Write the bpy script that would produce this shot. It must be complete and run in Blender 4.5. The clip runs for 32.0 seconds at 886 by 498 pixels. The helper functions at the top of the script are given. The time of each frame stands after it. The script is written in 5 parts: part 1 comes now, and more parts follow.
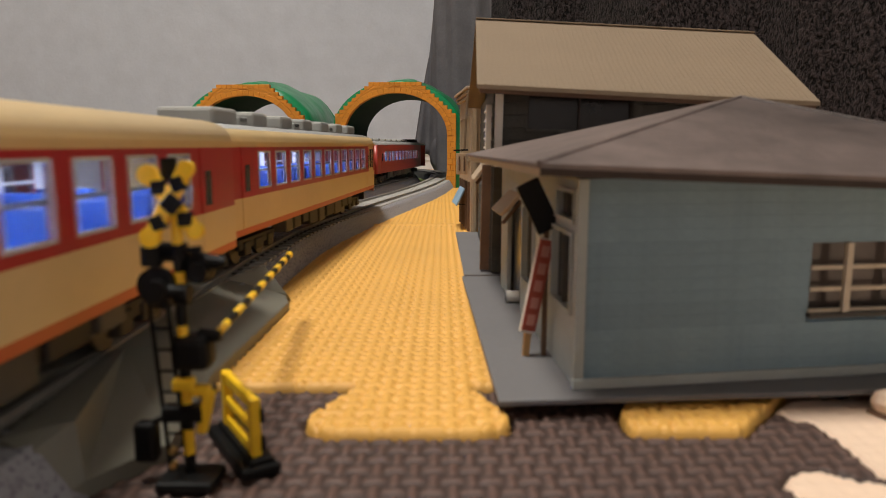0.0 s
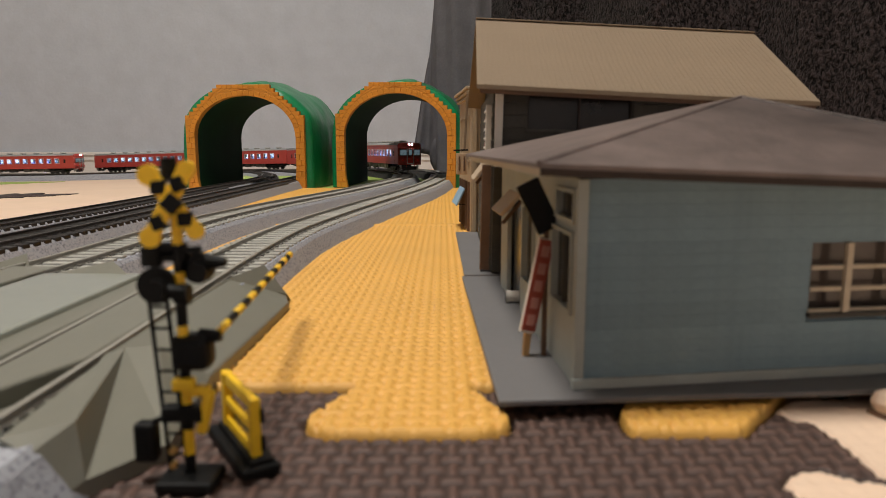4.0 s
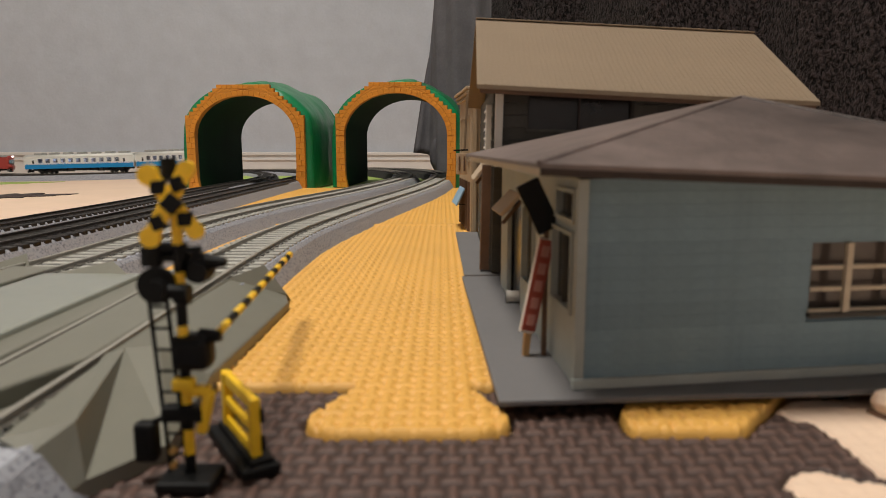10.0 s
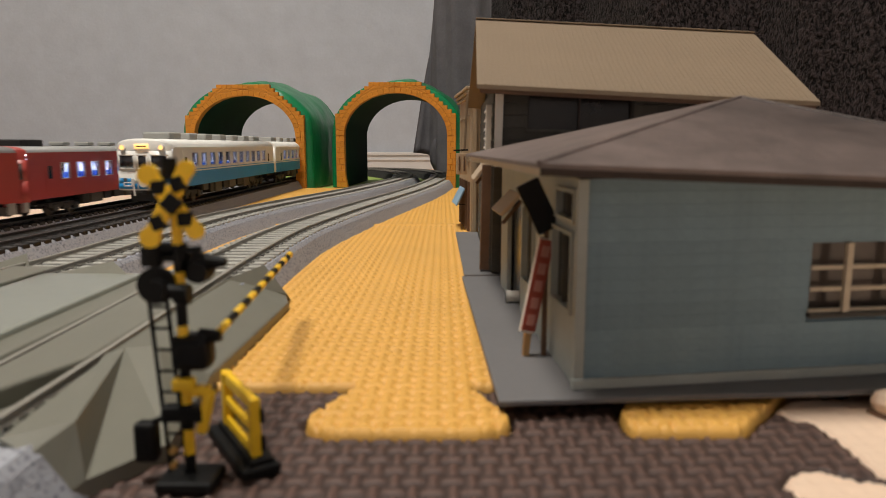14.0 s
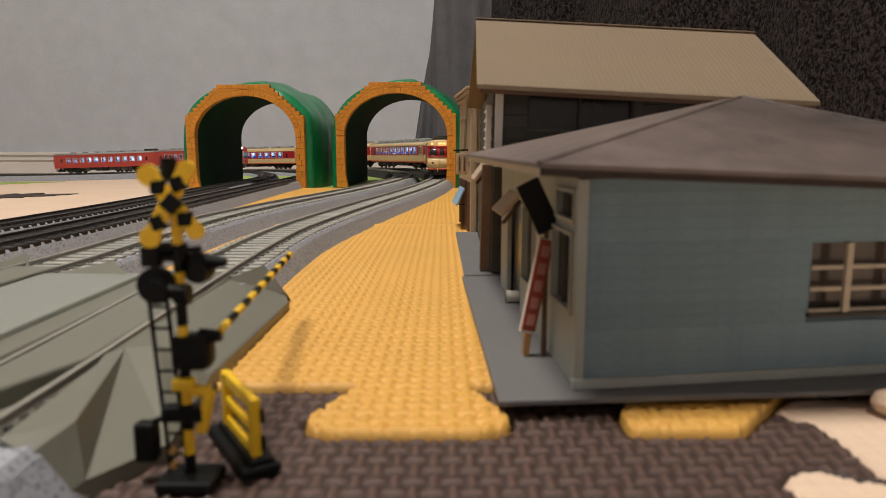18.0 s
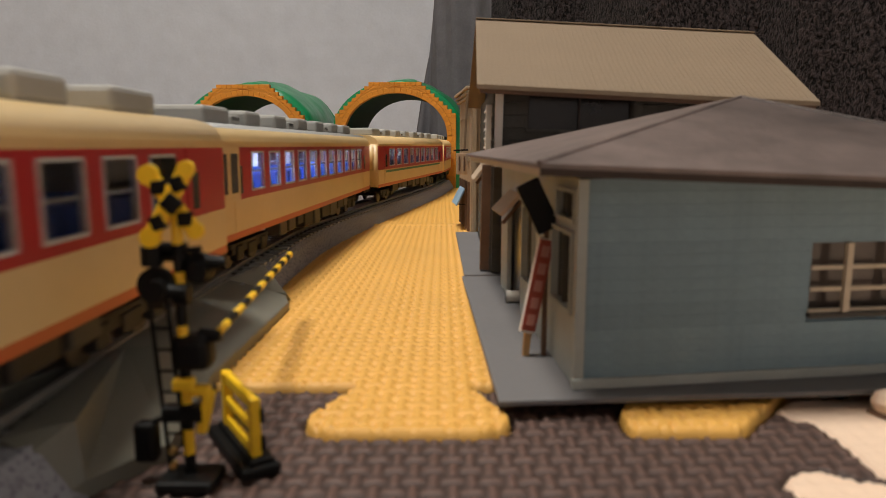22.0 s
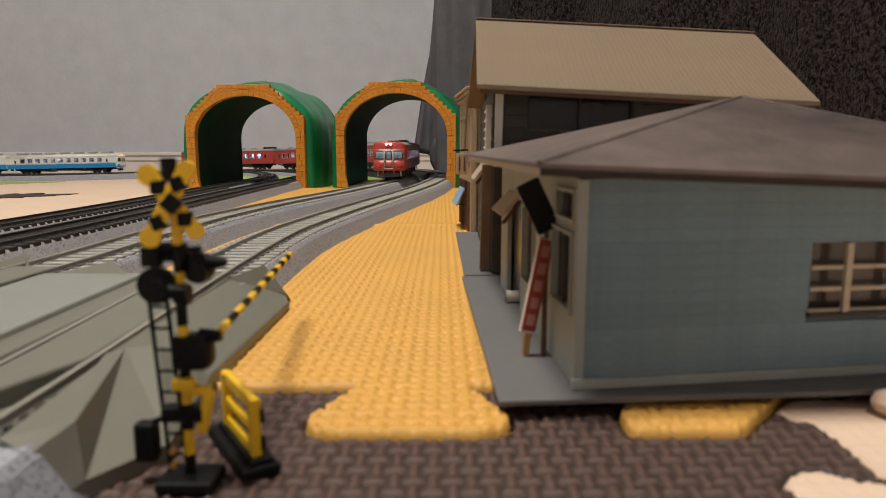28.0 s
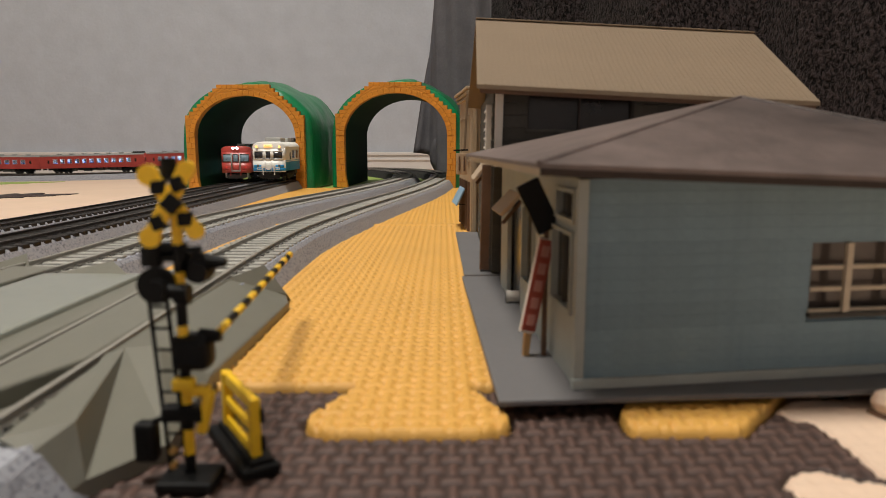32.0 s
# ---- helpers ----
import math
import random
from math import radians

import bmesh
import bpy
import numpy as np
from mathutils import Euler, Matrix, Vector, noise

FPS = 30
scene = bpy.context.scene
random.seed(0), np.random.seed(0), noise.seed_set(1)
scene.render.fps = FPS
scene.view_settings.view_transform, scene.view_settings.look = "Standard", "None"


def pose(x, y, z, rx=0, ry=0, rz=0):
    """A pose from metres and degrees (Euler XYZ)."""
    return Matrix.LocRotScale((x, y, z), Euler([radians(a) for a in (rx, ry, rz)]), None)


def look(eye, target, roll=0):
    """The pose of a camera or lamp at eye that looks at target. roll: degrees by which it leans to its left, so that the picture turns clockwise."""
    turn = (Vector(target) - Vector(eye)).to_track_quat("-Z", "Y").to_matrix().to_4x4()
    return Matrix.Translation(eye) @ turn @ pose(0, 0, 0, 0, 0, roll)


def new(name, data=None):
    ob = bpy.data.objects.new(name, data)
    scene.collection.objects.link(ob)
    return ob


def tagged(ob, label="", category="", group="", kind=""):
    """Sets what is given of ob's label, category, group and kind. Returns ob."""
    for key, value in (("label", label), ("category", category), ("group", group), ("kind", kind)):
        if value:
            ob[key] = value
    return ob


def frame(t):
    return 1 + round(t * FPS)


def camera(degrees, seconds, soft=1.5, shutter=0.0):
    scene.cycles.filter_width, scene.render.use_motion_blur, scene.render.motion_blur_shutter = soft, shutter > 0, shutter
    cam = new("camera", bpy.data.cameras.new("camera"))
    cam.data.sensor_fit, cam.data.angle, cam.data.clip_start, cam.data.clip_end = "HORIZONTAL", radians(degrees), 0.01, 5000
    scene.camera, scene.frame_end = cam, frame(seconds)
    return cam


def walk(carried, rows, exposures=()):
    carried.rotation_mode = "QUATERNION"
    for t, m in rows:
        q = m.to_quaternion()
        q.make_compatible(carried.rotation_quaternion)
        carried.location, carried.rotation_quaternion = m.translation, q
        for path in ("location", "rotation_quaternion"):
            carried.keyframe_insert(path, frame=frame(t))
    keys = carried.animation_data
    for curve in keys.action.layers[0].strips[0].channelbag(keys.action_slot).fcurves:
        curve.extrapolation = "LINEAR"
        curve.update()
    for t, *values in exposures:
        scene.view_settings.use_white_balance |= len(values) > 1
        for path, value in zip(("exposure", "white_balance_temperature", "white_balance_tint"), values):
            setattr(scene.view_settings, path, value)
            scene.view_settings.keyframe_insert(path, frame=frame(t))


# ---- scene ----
LOOP = 32.0
cam = camera(66.3, LOOP, soft=0.5, shutter=0.3)
EYE = (0.0, 0.0, 0.0535)
AIM = pose(*EYE, 90 - 8.67, 0, 0)
walk(cam, [(0.0, AIM), (32.0, AIM)], exposures=[(0.0, 0.12), (2.0, 0.12), (3.0, 0.02), (4.0, 0.0), (21.0, 0.0), (22.5, 0.12), (26.0, 0.12), (28.0, 0.0), (32.0, 0.0)])
cam.data.dof.use_dof, cam.data.dof.focus_distance, cam.data.dof.aperture_fstop = True, 0.75, 28.0

# ---- light ----
world = bpy.data.worlds.new("room_air")
scene.world = world
world.use_nodes = True
world.node_tree.nodes["Background"].inputs[0].default_value = (0.9, 0.93, 1.0, 1)
world.node_tree.nodes["Background"].inputs[1].default_value = 0.02
scene.view_settings.exposure = 0.0


def area_lamp(name, place, target, size, watts, colour):
    d = bpy.data.lights.new(name, "AREA")
    d.shape, d.size, d.energy, d.color = "DISK", size, watts, colour
    o = new(name, d)
    o.matrix_world = look(place, target)
    return o


area_lamp("ceiling_lamp_light", (-0.43, 0.0, 2.20), (-0.43, 0.0, 0), 0.50, 49.5, (1.0, 0.955, 0.875))


# ---- materials ----
def nodes_of(name):
    m = bpy.data.materials.new(name)
    m.use_nodes = True
    t = m.node_tree
    return m, t, t.nodes["Principled BSDF"], t.nodes.new("ShaderNodeTexCoord")


def mat(name, colour, rough=0.6, metal=0.0, vary=0.12, scale=60.0, bump=0.0, bscale=300.0, spec=0.5, pieces=0.0, fine=0.0, groove_shade=None):
    """A surface: base colour with two scales of wear, roughness and fine relief (scales per metre)."""
    m, t, b, tc = nodes_of(name)
    n, l = t.nodes, t.links
    b.inputs["Roughness"].default_value, b.inputs["Metallic"].default_value = rough, metal
    b.inputs["Specular IOR Level"].default_value = spec
    big = n.new("ShaderNodeTexNoise")
    big.inputs["Scale"].default_value, big.inputs["Detail"].default_value = scale, 4
    small = n.new("ShaderNodeTexNoise")
    small.inputs["Scale"].default_value, small.inputs["Detail"].default_value = scale * 9, 3
    l.new(tc.outputs["Object"], big.inputs["Vector"])
    l.new(tc.outputs["Object"], small.inputs["Vector"])
    add = n.new("ShaderNodeMath")
    add.operation = "MULTIPLY_ADD"
    l.new(small.outputs["Fac"], add.inputs[0])
    add.inputs[1].default_value = 0.5 + fine
    l.new(big.outputs["Fac"], add.inputs[2])
    ramp = n.new("ShaderNodeMapRange")
    ramp.inputs[1].default_value, ramp.inputs[2].default_value = 0.45, 1.05
    ramp.inputs[3].default_value, ramp.inputs[4].default_value = 1 - vary, 1 + vary
    l.new(add.outputs[0], ramp.inputs[0])
    last = ramp.outputs[0]
    if pieces:
        info = n.new("ShaderNodeObjectInfo")
        pr = n.new("ShaderNodeMapRange")
        pr.inputs[3].default_value, pr.inputs[4].default_value = 1 - pieces, 1 + pieces
        l.new(info.outputs["Random"], pr.inputs[0])
        mul = n.new("ShaderNodeMath")
        mul.operation = "MULTIPLY"
        l.new(last, mul.inputs[0])
        l.new(pr.outputs[0], mul.inputs[1])
        last = mul.outputs[0]
    mix = n.new("ShaderNodeVectorMath")
    mix.operation = "SCALE"
    mix.inputs[0].default_value = colour
    l.new(last, mix.inputs["Scale"])
    l.new(mix.outputs[0], b.inputs["Base Color"])
    if groove_shade:
        # shade painted into an embossed sheet's hollows, tops worn paler: (low, high, darkest, lightest)
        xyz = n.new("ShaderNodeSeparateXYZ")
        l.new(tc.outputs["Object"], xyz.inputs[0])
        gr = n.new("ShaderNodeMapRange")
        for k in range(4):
            gr.inputs[k + 1].default_value = groove_shade[k]
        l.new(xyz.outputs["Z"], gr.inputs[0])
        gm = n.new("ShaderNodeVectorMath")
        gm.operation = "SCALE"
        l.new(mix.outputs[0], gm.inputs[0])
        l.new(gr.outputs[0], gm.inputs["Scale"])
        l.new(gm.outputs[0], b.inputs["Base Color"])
    if bump:
        bn = n.new("ShaderNodeTexNoise")
        bn.inputs["Scale"].default_value, bn.inputs["Detail"].default_value = bscale, 5
        l.new(tc.outputs["Object"], bn.inputs["Vector"])
        bp = n.new("ShaderNodeBump")
        bp.inputs["Strength"].default_value, bp.inputs["Distance"].default_value = min(1.0, bump), 0.002
        l.new(bn.outputs["Fac"], bp.inputs["Height"])
        l.new(bp.outputs[0], b.inputs["Normal"])
    return m


def glow(name, colour, strength):
    m, t, b, tc = nodes_of(name)
    b.inputs["Base Color"].default_value = (*colour, 1)
    b.inputs["Emission Color"].default_value = (*colour, 1)
    b.inputs["Emission Strength"].default_value = strength
    return m


def clear(name, tint, rough=0.05, part_clear=0.8):
    """Thin window plastic: mostly clear, a little gloss."""
    m, t, b, tc = nodes_of(name)
    n, l = t.nodes, t.links
    b.inputs["Base Color"].default_value = (*tint, 1)
    b.inputs["Roughness"].default_value = rough
    tr = n.new("ShaderNodeBsdfTransparent")
    tr.inputs[0].default_value = (0.9, 0.93, 0.97, 1)
    mx = n.new("ShaderNodeMixShader")
    mx.inputs[0].default_value = part_clear
    l.new(b.outputs[0], mx.inputs[1])
    l.new(tr.outputs[0], mx.inputs[2])
    l.new(mx.outputs[0], n["Material Output"].inputs[0])
    return m


def speckle(name, dark, light, scale, rough=0.9, bump=0.5):
    """Moulded ballast: grey grains with dark specks and relief."""
    m, t, b, tc = nodes_of(name)
    n, l = t.nodes, t.links
    b.inputs["Roughness"].default_value = rough
    b.inputs["Specular IOR Level"].default_value = 0.25
    v = n.new("ShaderNodeTexVoronoi")
    v.inputs["Scale"].default_value = scale
    no = n.new("ShaderNodeTexNoise")
    no.inputs["Scale"].default_value, no.inputs["Detail"].default_value = scale * 0.45, 6
    for x in (v, no):
        l.new(tc.outputs["Object"], x.inputs["Vector"])
    r = n.new("ShaderNodeValToRGB")
    r.color_ramp.elements[0].position, r.color_ramp.elements[0].color = 0.34, (*dark, 1)
    r.color_ramp.elements[1].position, r.color_ramp.elements[1].color = 0.5, (*light, 1)
    l.new(no.outputs["Fac"], r.inputs[0])
    l.new(r.outputs[0], b.inputs["Base Color"])
    bp = n.new("ShaderNodeBump")
    bp.inputs["Strength"].default_value, bp.inputs["Distance"].default_value = bump, 0.0015
    l.new(v.outputs["Distance"], bp.inputs["Height"])
    l.new(bp.outputs[0], b.inputs["Normal"])
    return m


M = {
    "yellow_mat": mat("yellow_foam", (0.68, 0.365, 0.076), 0.55, vary=0.06, scale=25, bump=0.15, bscale=1500, groove_shade=(-0.0008, 0.0003, 0.76, 1.06)),
    "brown_mat": mat("brown_foam", (0.060, 0.033, 0.0255), 0.6, vary=0.12, scale=25, bump=0.2, bscale=1500, groove_shade=(-0.0012, -0.0005, 0.70, 2.1)),
    "beige_mat": mat("beige_foam", (0.77, 0.57, 0.425), 0.7, vary=0.04, scale=15, bump=0.1, bscale=900),
    "green_mat": mat("green_foam", (0.34, 0.46, 0.10), 0.7, vary=0.1, scale=40),
    "ballast": speckle("grey_ballast", (0.17, 0.175, 0.20), (0.38, 0.39, 0.43), 2300, bump=0.25),
    "ballast_dark": speckle("black_plastic_bed", (0.018, 0.017, 0.017), (0.040, 0.038, 0.037), 900),
    "rail_dark": mat("brown_rail", (0.080, 0.064, 0.054), 0.42, 0.35, 0.15, 90),
    "rail_grey": mat("nickel_rail", (0.31, 0.29, 0.25), 0.45, 0.1, 0.15, 90),
    "sleeper_dark": mat("dark_sleeper", (0.026, 0.022, 0.020), 0.7, vary=0.2, scale=80, pieces=0.2),
    "sleeper_grey": mat("concrete_sleeper", (0.40, 0.385, 0.345), 0.8, vary=0.1, scale=80, pieces=0.08),
    "fastening": mat("dark_fastening", (0.10, 0.092, 0.08), 0.7, vary=0.1, scale=80),
    "ramp": mat("olive_grey_plastic", (0.185, 0.18, 0.145), 0.42, vary=0.05, scale=20, bump=0.06, bscale=1200),
    "ramp_gloss": mat("glossy_grey_plastic", (0.29, 0.305, 0.26), 0.08, vary=0.05, scale=20, spec=1.0),
    "tunnel_green": mat("green_plastic", (0.007, 0.190, 0.070), 0.28, vary=0.2, scale=25, bump=0.5, bscale=45, spec=0.45),
    "tunnel_orange": mat("orange_brick", (0.58, 0.228, 0.018), 0.55, vary=0.12, scale=60, bump=0.2, bscale=700, pieces=0.07),
    "wall": mat("grey_wallpaper", (0.520, 0.545, 0.595), 0.9, vary=0.07, scale=18, bump=0.35, bscale=90),
    "skirting": mat("white_skirting", (0.72, 0.69, 0.66), 0.5, vary=0.04, scale=12),
    "ceiling": mat("white_ceiling", (0.75, 0.73, 0.70), 0.9, vary=0.03, scale=6),
    "house_blue": mat("blue_board", (0.178, 0.262, 0.310), 0.75, vary=0.12, scale=70, bump=0.08, bscale=900, pieces=0.08),
    "house_cream": mat("cream_board", (0.30, 0.285, 0.24), 0.75, vary=0.08, scale=60),
    "plate": mat("grey_card", (0.145, 0.14, 0.142), 0.7, vary=0.06, scale=40),
    "roof_grey": mat("mauve_grey_roof", (0.132, 0.100, 0.090), 0.48, vary=0.6, scale=14, bump=0.15, bscale=500),
    "roof_tan": mat("tan_card_roof", (0.218, 0.157, 0.100), 0.7, vary=0.06, scale=40, bump=0.15, bscale=700),
    "board_grey": mat("dark_grey_board", (0.068, 0.063, 0.053), 0.8, vary=0.15, scale=80, bump=0.2, bscale=700, pieces=0.1),
    "wood": mat("brown_post", (0.125, 0.066, 0.036), 0.65, vary=0.2, scale=120),
    "tan_wall": mat("tan_stucco", (0.42, 0.32, 0.21), 0.8, vary=0.1, scale=70),
    "dark_win": mat("dark_window", (0.020, 0.016, 0.014), 0.2, vary=0.3, scale=50),
    "sign_red": mat("red_banner", (0.30, 0.055, 0.035), 0.7, vary=0.1, scale=90),
    "paper": mat("white_paper", (0.68, 0.64, 0.58), 0.7, vary=0.05, scale=60),
    "black": mat("black_plastic", (0.0035, 0.0035, 0.0035), 0.5, vary=0.2, scale=80, spec=0.2),
    "yellow": mat("yellow_paint", (0.92, 0.56, 0.016), 0.4, vary=0.08, scale=80),
    "cloth": None,
    "cream": mat("cream_paint", (0.73, 0.525, 0.255), 0.36, vary=0.05, scale=40),
    "crimson": mat("crimson_paint", (0.43, 0.016, 0.024), 0.34, vary=0.06, scale=40),
    "orange_red": mat("orange_red_paint", (0.55, 0.10, 0.03), 0.4, vary=0.05, scale=40),
    "red": mat("vermilion_paint", (0.44, 0.058, 0.045), 0.36, vary=0.07, scale=40),
    "white": mat("white_paint", (0.82, 0.81, 0.76), 0.36, vary=0.04, scale=40),
    "blue": mat("blue_paint", (0.014, 0.27, 0.60), 0.36, vary=0.06, scale=40),
    "roof_silver": mat("grey_roof_paint", (0.30, 0.30, 0.29), 0.5, vary=0.06, scale=50),
    "unit": mat("grey_roof_unit", (0.38, 0.375, 0.35), 0.55, vary=0.1, scale=60),
    "under": mat("underframe_grey", (0.016, 0.015, 0.014), 0.6, vary=0.2, scale=90, pieces=0.25),
    "tank": mat("dusty_grey_box", (0.075, 0.069, 0.056), 0.6, vary=0.2, scale=90, pieces=0.25),
    "seat": mat("blue_seat", (0.03, 0.11, 0.45), 0.7, vary=0.15, scale=90),
    "seat_mauve": mat("mauve_seat", (0.10, 0.05, 0.10), 0.7, vary=0.15, scale=90),
    "inner": mat("cabin_lining", (0.70, 0.70, 0.72), 0.6, vary=0.05, scale=60),
    "glass": clear("train_window", (0.05, 0.05, 0.06)),
    "strip_dim": glow("dim_cabin_light", (0.84, 0.86, 1.0), 9.0),
    "strip": glow("cabin_light", (0.84, 0.86, 1.0), 24.0),
    "head_warm": glow("warm_headlight", (1.0, 0.52, 0.16), 1.6),
    "head_white": glow("white_headlight", (0.85, 0.88, 1.0), 22.0),
    "cab_glow": glow("lit_cab_window", (0.10, 0.14, 0.16), 0.7),
    "tail_red": glow("red_marker", (0.6, 0.03, 0.02), 0.12),
    "green_line": mat("green_line", (0.05, 0.20, 0.10), 0.4),
    # same green plastic, with the shade inside the tunnels put in its colour
    "tunnel_inner_shade": mat("shaded_green_plastic", (0.006, 0.040, 0.019), 0.7, vary=0.2, scale=30, spec=0.15),
    "metal": mat("steel_wheel", (0.10, 0.095, 0.09), 0.5, 0.6),
    "rim": mat("bright_window_rim", (0.55, 0.54, 0.52), 0.35, vary=0.05, scale=90),
    "house_side": mat("pale_grey_board", (0.36, 0.385, 0.360), 0.7, vary=0.10, scale=60),
    "lamp_shade": glow("lamp_disc", (1.0, 0.88, 0.74), 3.0),
}


def fleece():
    m, t, b, tc = nodes_of("dark_fleece")
    n, l = t.nodes, t.links
    b.inputs["Roughness"].default_value = 1.0
    b.inputs["Specular IOR Level"].default_value = 0.1
    b.inputs["Sheen Weight"].default_value = 0.04
    a = n.new("ShaderNodeTexNoise")
    a.inputs["Scale"].default_value, a.inputs["Detail"].default_value, a.inputs["Distortion"].default_value = 235, 6, 0.7
    turn = n.new("ShaderNodeMapping")
    turn.inputs["Rotation"].default_value = (0.5, 0.7, 0.3)
    turn.inputs["Scale"].default_value = (1.3, 1.2, 0.8)
    l.new(tc.outputs["Object"], turn.inputs["Vector"])
    l.new(turn.outputs[0], a.inputs["Vector"])
    r = n.new("ShaderNodeValToRGB")
    r.color_ramp.elements[0].position, r.color_ramp.elements[0].color = 0.38, (0.0042, 0.0034, 0.0034, 1)
    r.color_ramp.elements[1].position, r.color_ramp.elements[1].color = 0.68, (0.058, 0.046, 0.047, 1)
    l.new(a.outputs["Fac"], r.inputs[0])
    l.new(r.outputs[0], b.inputs["Base Color"])
    bp = n.new("ShaderNodeBump")
    bp.inputs["Strength"].default_value, bp.inputs["Distance"].default_value = 0.9, 0.008
    l.new(a.outputs["Fac"], bp.inputs["Height"])
    l.new(bp.outputs[0], b.inputs["Normal"])
    return m


M["cloth"] = fleece()
# smooth cloth of the blanket's left end, painted paler as its lit fold looks
M["lit_cloth"] = mat("lit_grey_cloth", (0.12, 0.115, 0.125), 0.95, vary=0.15, scale=40, bump=0.5, bscale=260, spec=0.1)


# ---- mesh helpers ----
def part(name, bm, material, parent=None, label=""):
    """Links a bmesh (or shared mesh data) as one mesh object."""
    if isinstance(bm, bpy.types.Mesh):
        me = bm
    else:
        me = bpy.data.meshes.new(name)
        bm.to_mesh(me)
        bm.free()
        if material is not None:
            me.materials.append(material)
    o = new(name, me)
    if parent is not None:
        o.parent = parent
    if label:
        tagged(o, label)
    return o


def box(sx, sy, sz, x=0, y=0, z=0, bevel=0.0, bm=None, rz=0.0, ry=0.0, rx=0.0):
    """A box with its centre at x, y, z."""
    bm = bm or bmesh.new()
    r = bmesh.ops.create_cube(bm, size=1.0)
    bmesh.ops.scale(bm, vec=(sx, sy, sz), verts=r["verts"])
    if bevel:
        es = {e for v in r["verts"] for e in v.link_edges}
        g = bmesh.ops.bevel(bm, geom=list(es), offset=bevel, segments=2, affect="EDGES", profile=0.5)
        vs = list({v for f in g["faces"] for v in f.verts} | {v for v in r["verts"] if v.is_valid})
    else:
        vs = r["verts"]
    bmesh.ops.transform(bm, matrix=pose(x, y, z, rx, ry, rz), verts=vs)
    return bm


def tube(r, h, x=0, y=0, z=0, seg=14, bm=None, axis="z", r2=None):
    """A capped cylinder or cone centred at x, y, z."""
    bm = bm or bmesh.new()
    c = bmesh.ops.create_cone(bm, cap_ends=True, segments=seg, radius1=r, radius2=r if r2 is None else r2, depth=h)
    turn = {"z": (0, 0, 0), "x": (0, 90, 0), "y": (90, 0, 0)}[axis]
    bmesh.ops.transform(bm, matrix=pose(x, y, z, *turn), verts=c["verts"])
    return bm


def rod(a, b, r, bm=None, seg=8):
    """A round bar from a to b."""
    bm = bm or bmesh.new()
    a, b = Vector(a), Vector(b)
    c = bmesh.ops.create_cone(bm, cap_ends=True, segments=seg, radius1=r, radius2=r, depth=(b - a).length)
    m = Matrix.Translation((a + b) / 2) @ (b - a).to_track_quat("Z", "Y").to_matrix().to_4x4()
    bmesh.ops.transform(bm, matrix=m, verts=c["verts"])
    return bm


def sheet(name, verts, faces, material, parent=None, smooth=False):
    me = bpy.data.meshes.new(name)
    me.from_pydata([tuple(v) for v in verts], [], [tuple(f) for f in faces])
    me.validate()
    if material is not None:
        me.materials.append(material)
    if smooth:
        for p in me.polygons:
            p.use_smooth = True
    return part(name, me, None, parent)


def thing(name, m, label, category, group="", kind=""):
    o = new(name)
    o.empty_display_size = 0.01
    o.matrix_basis = m
    return tagged(o, label, category, group, kind)


def step(a, b, v):
    v = min(1.0, max(0.0, (v - a) / (b - a)))
    return v * v * (3 - 2 * v)


def ground_z(x, y):
    """The floor lies lower beyond the yellow mats and dips gently towards the far left."""
    return -0.005 * step(0.215, 0.255, -x) - 0.014 * step(0.35, 1.10, -x) - 0.012 * step(1.15, 1.9, y)


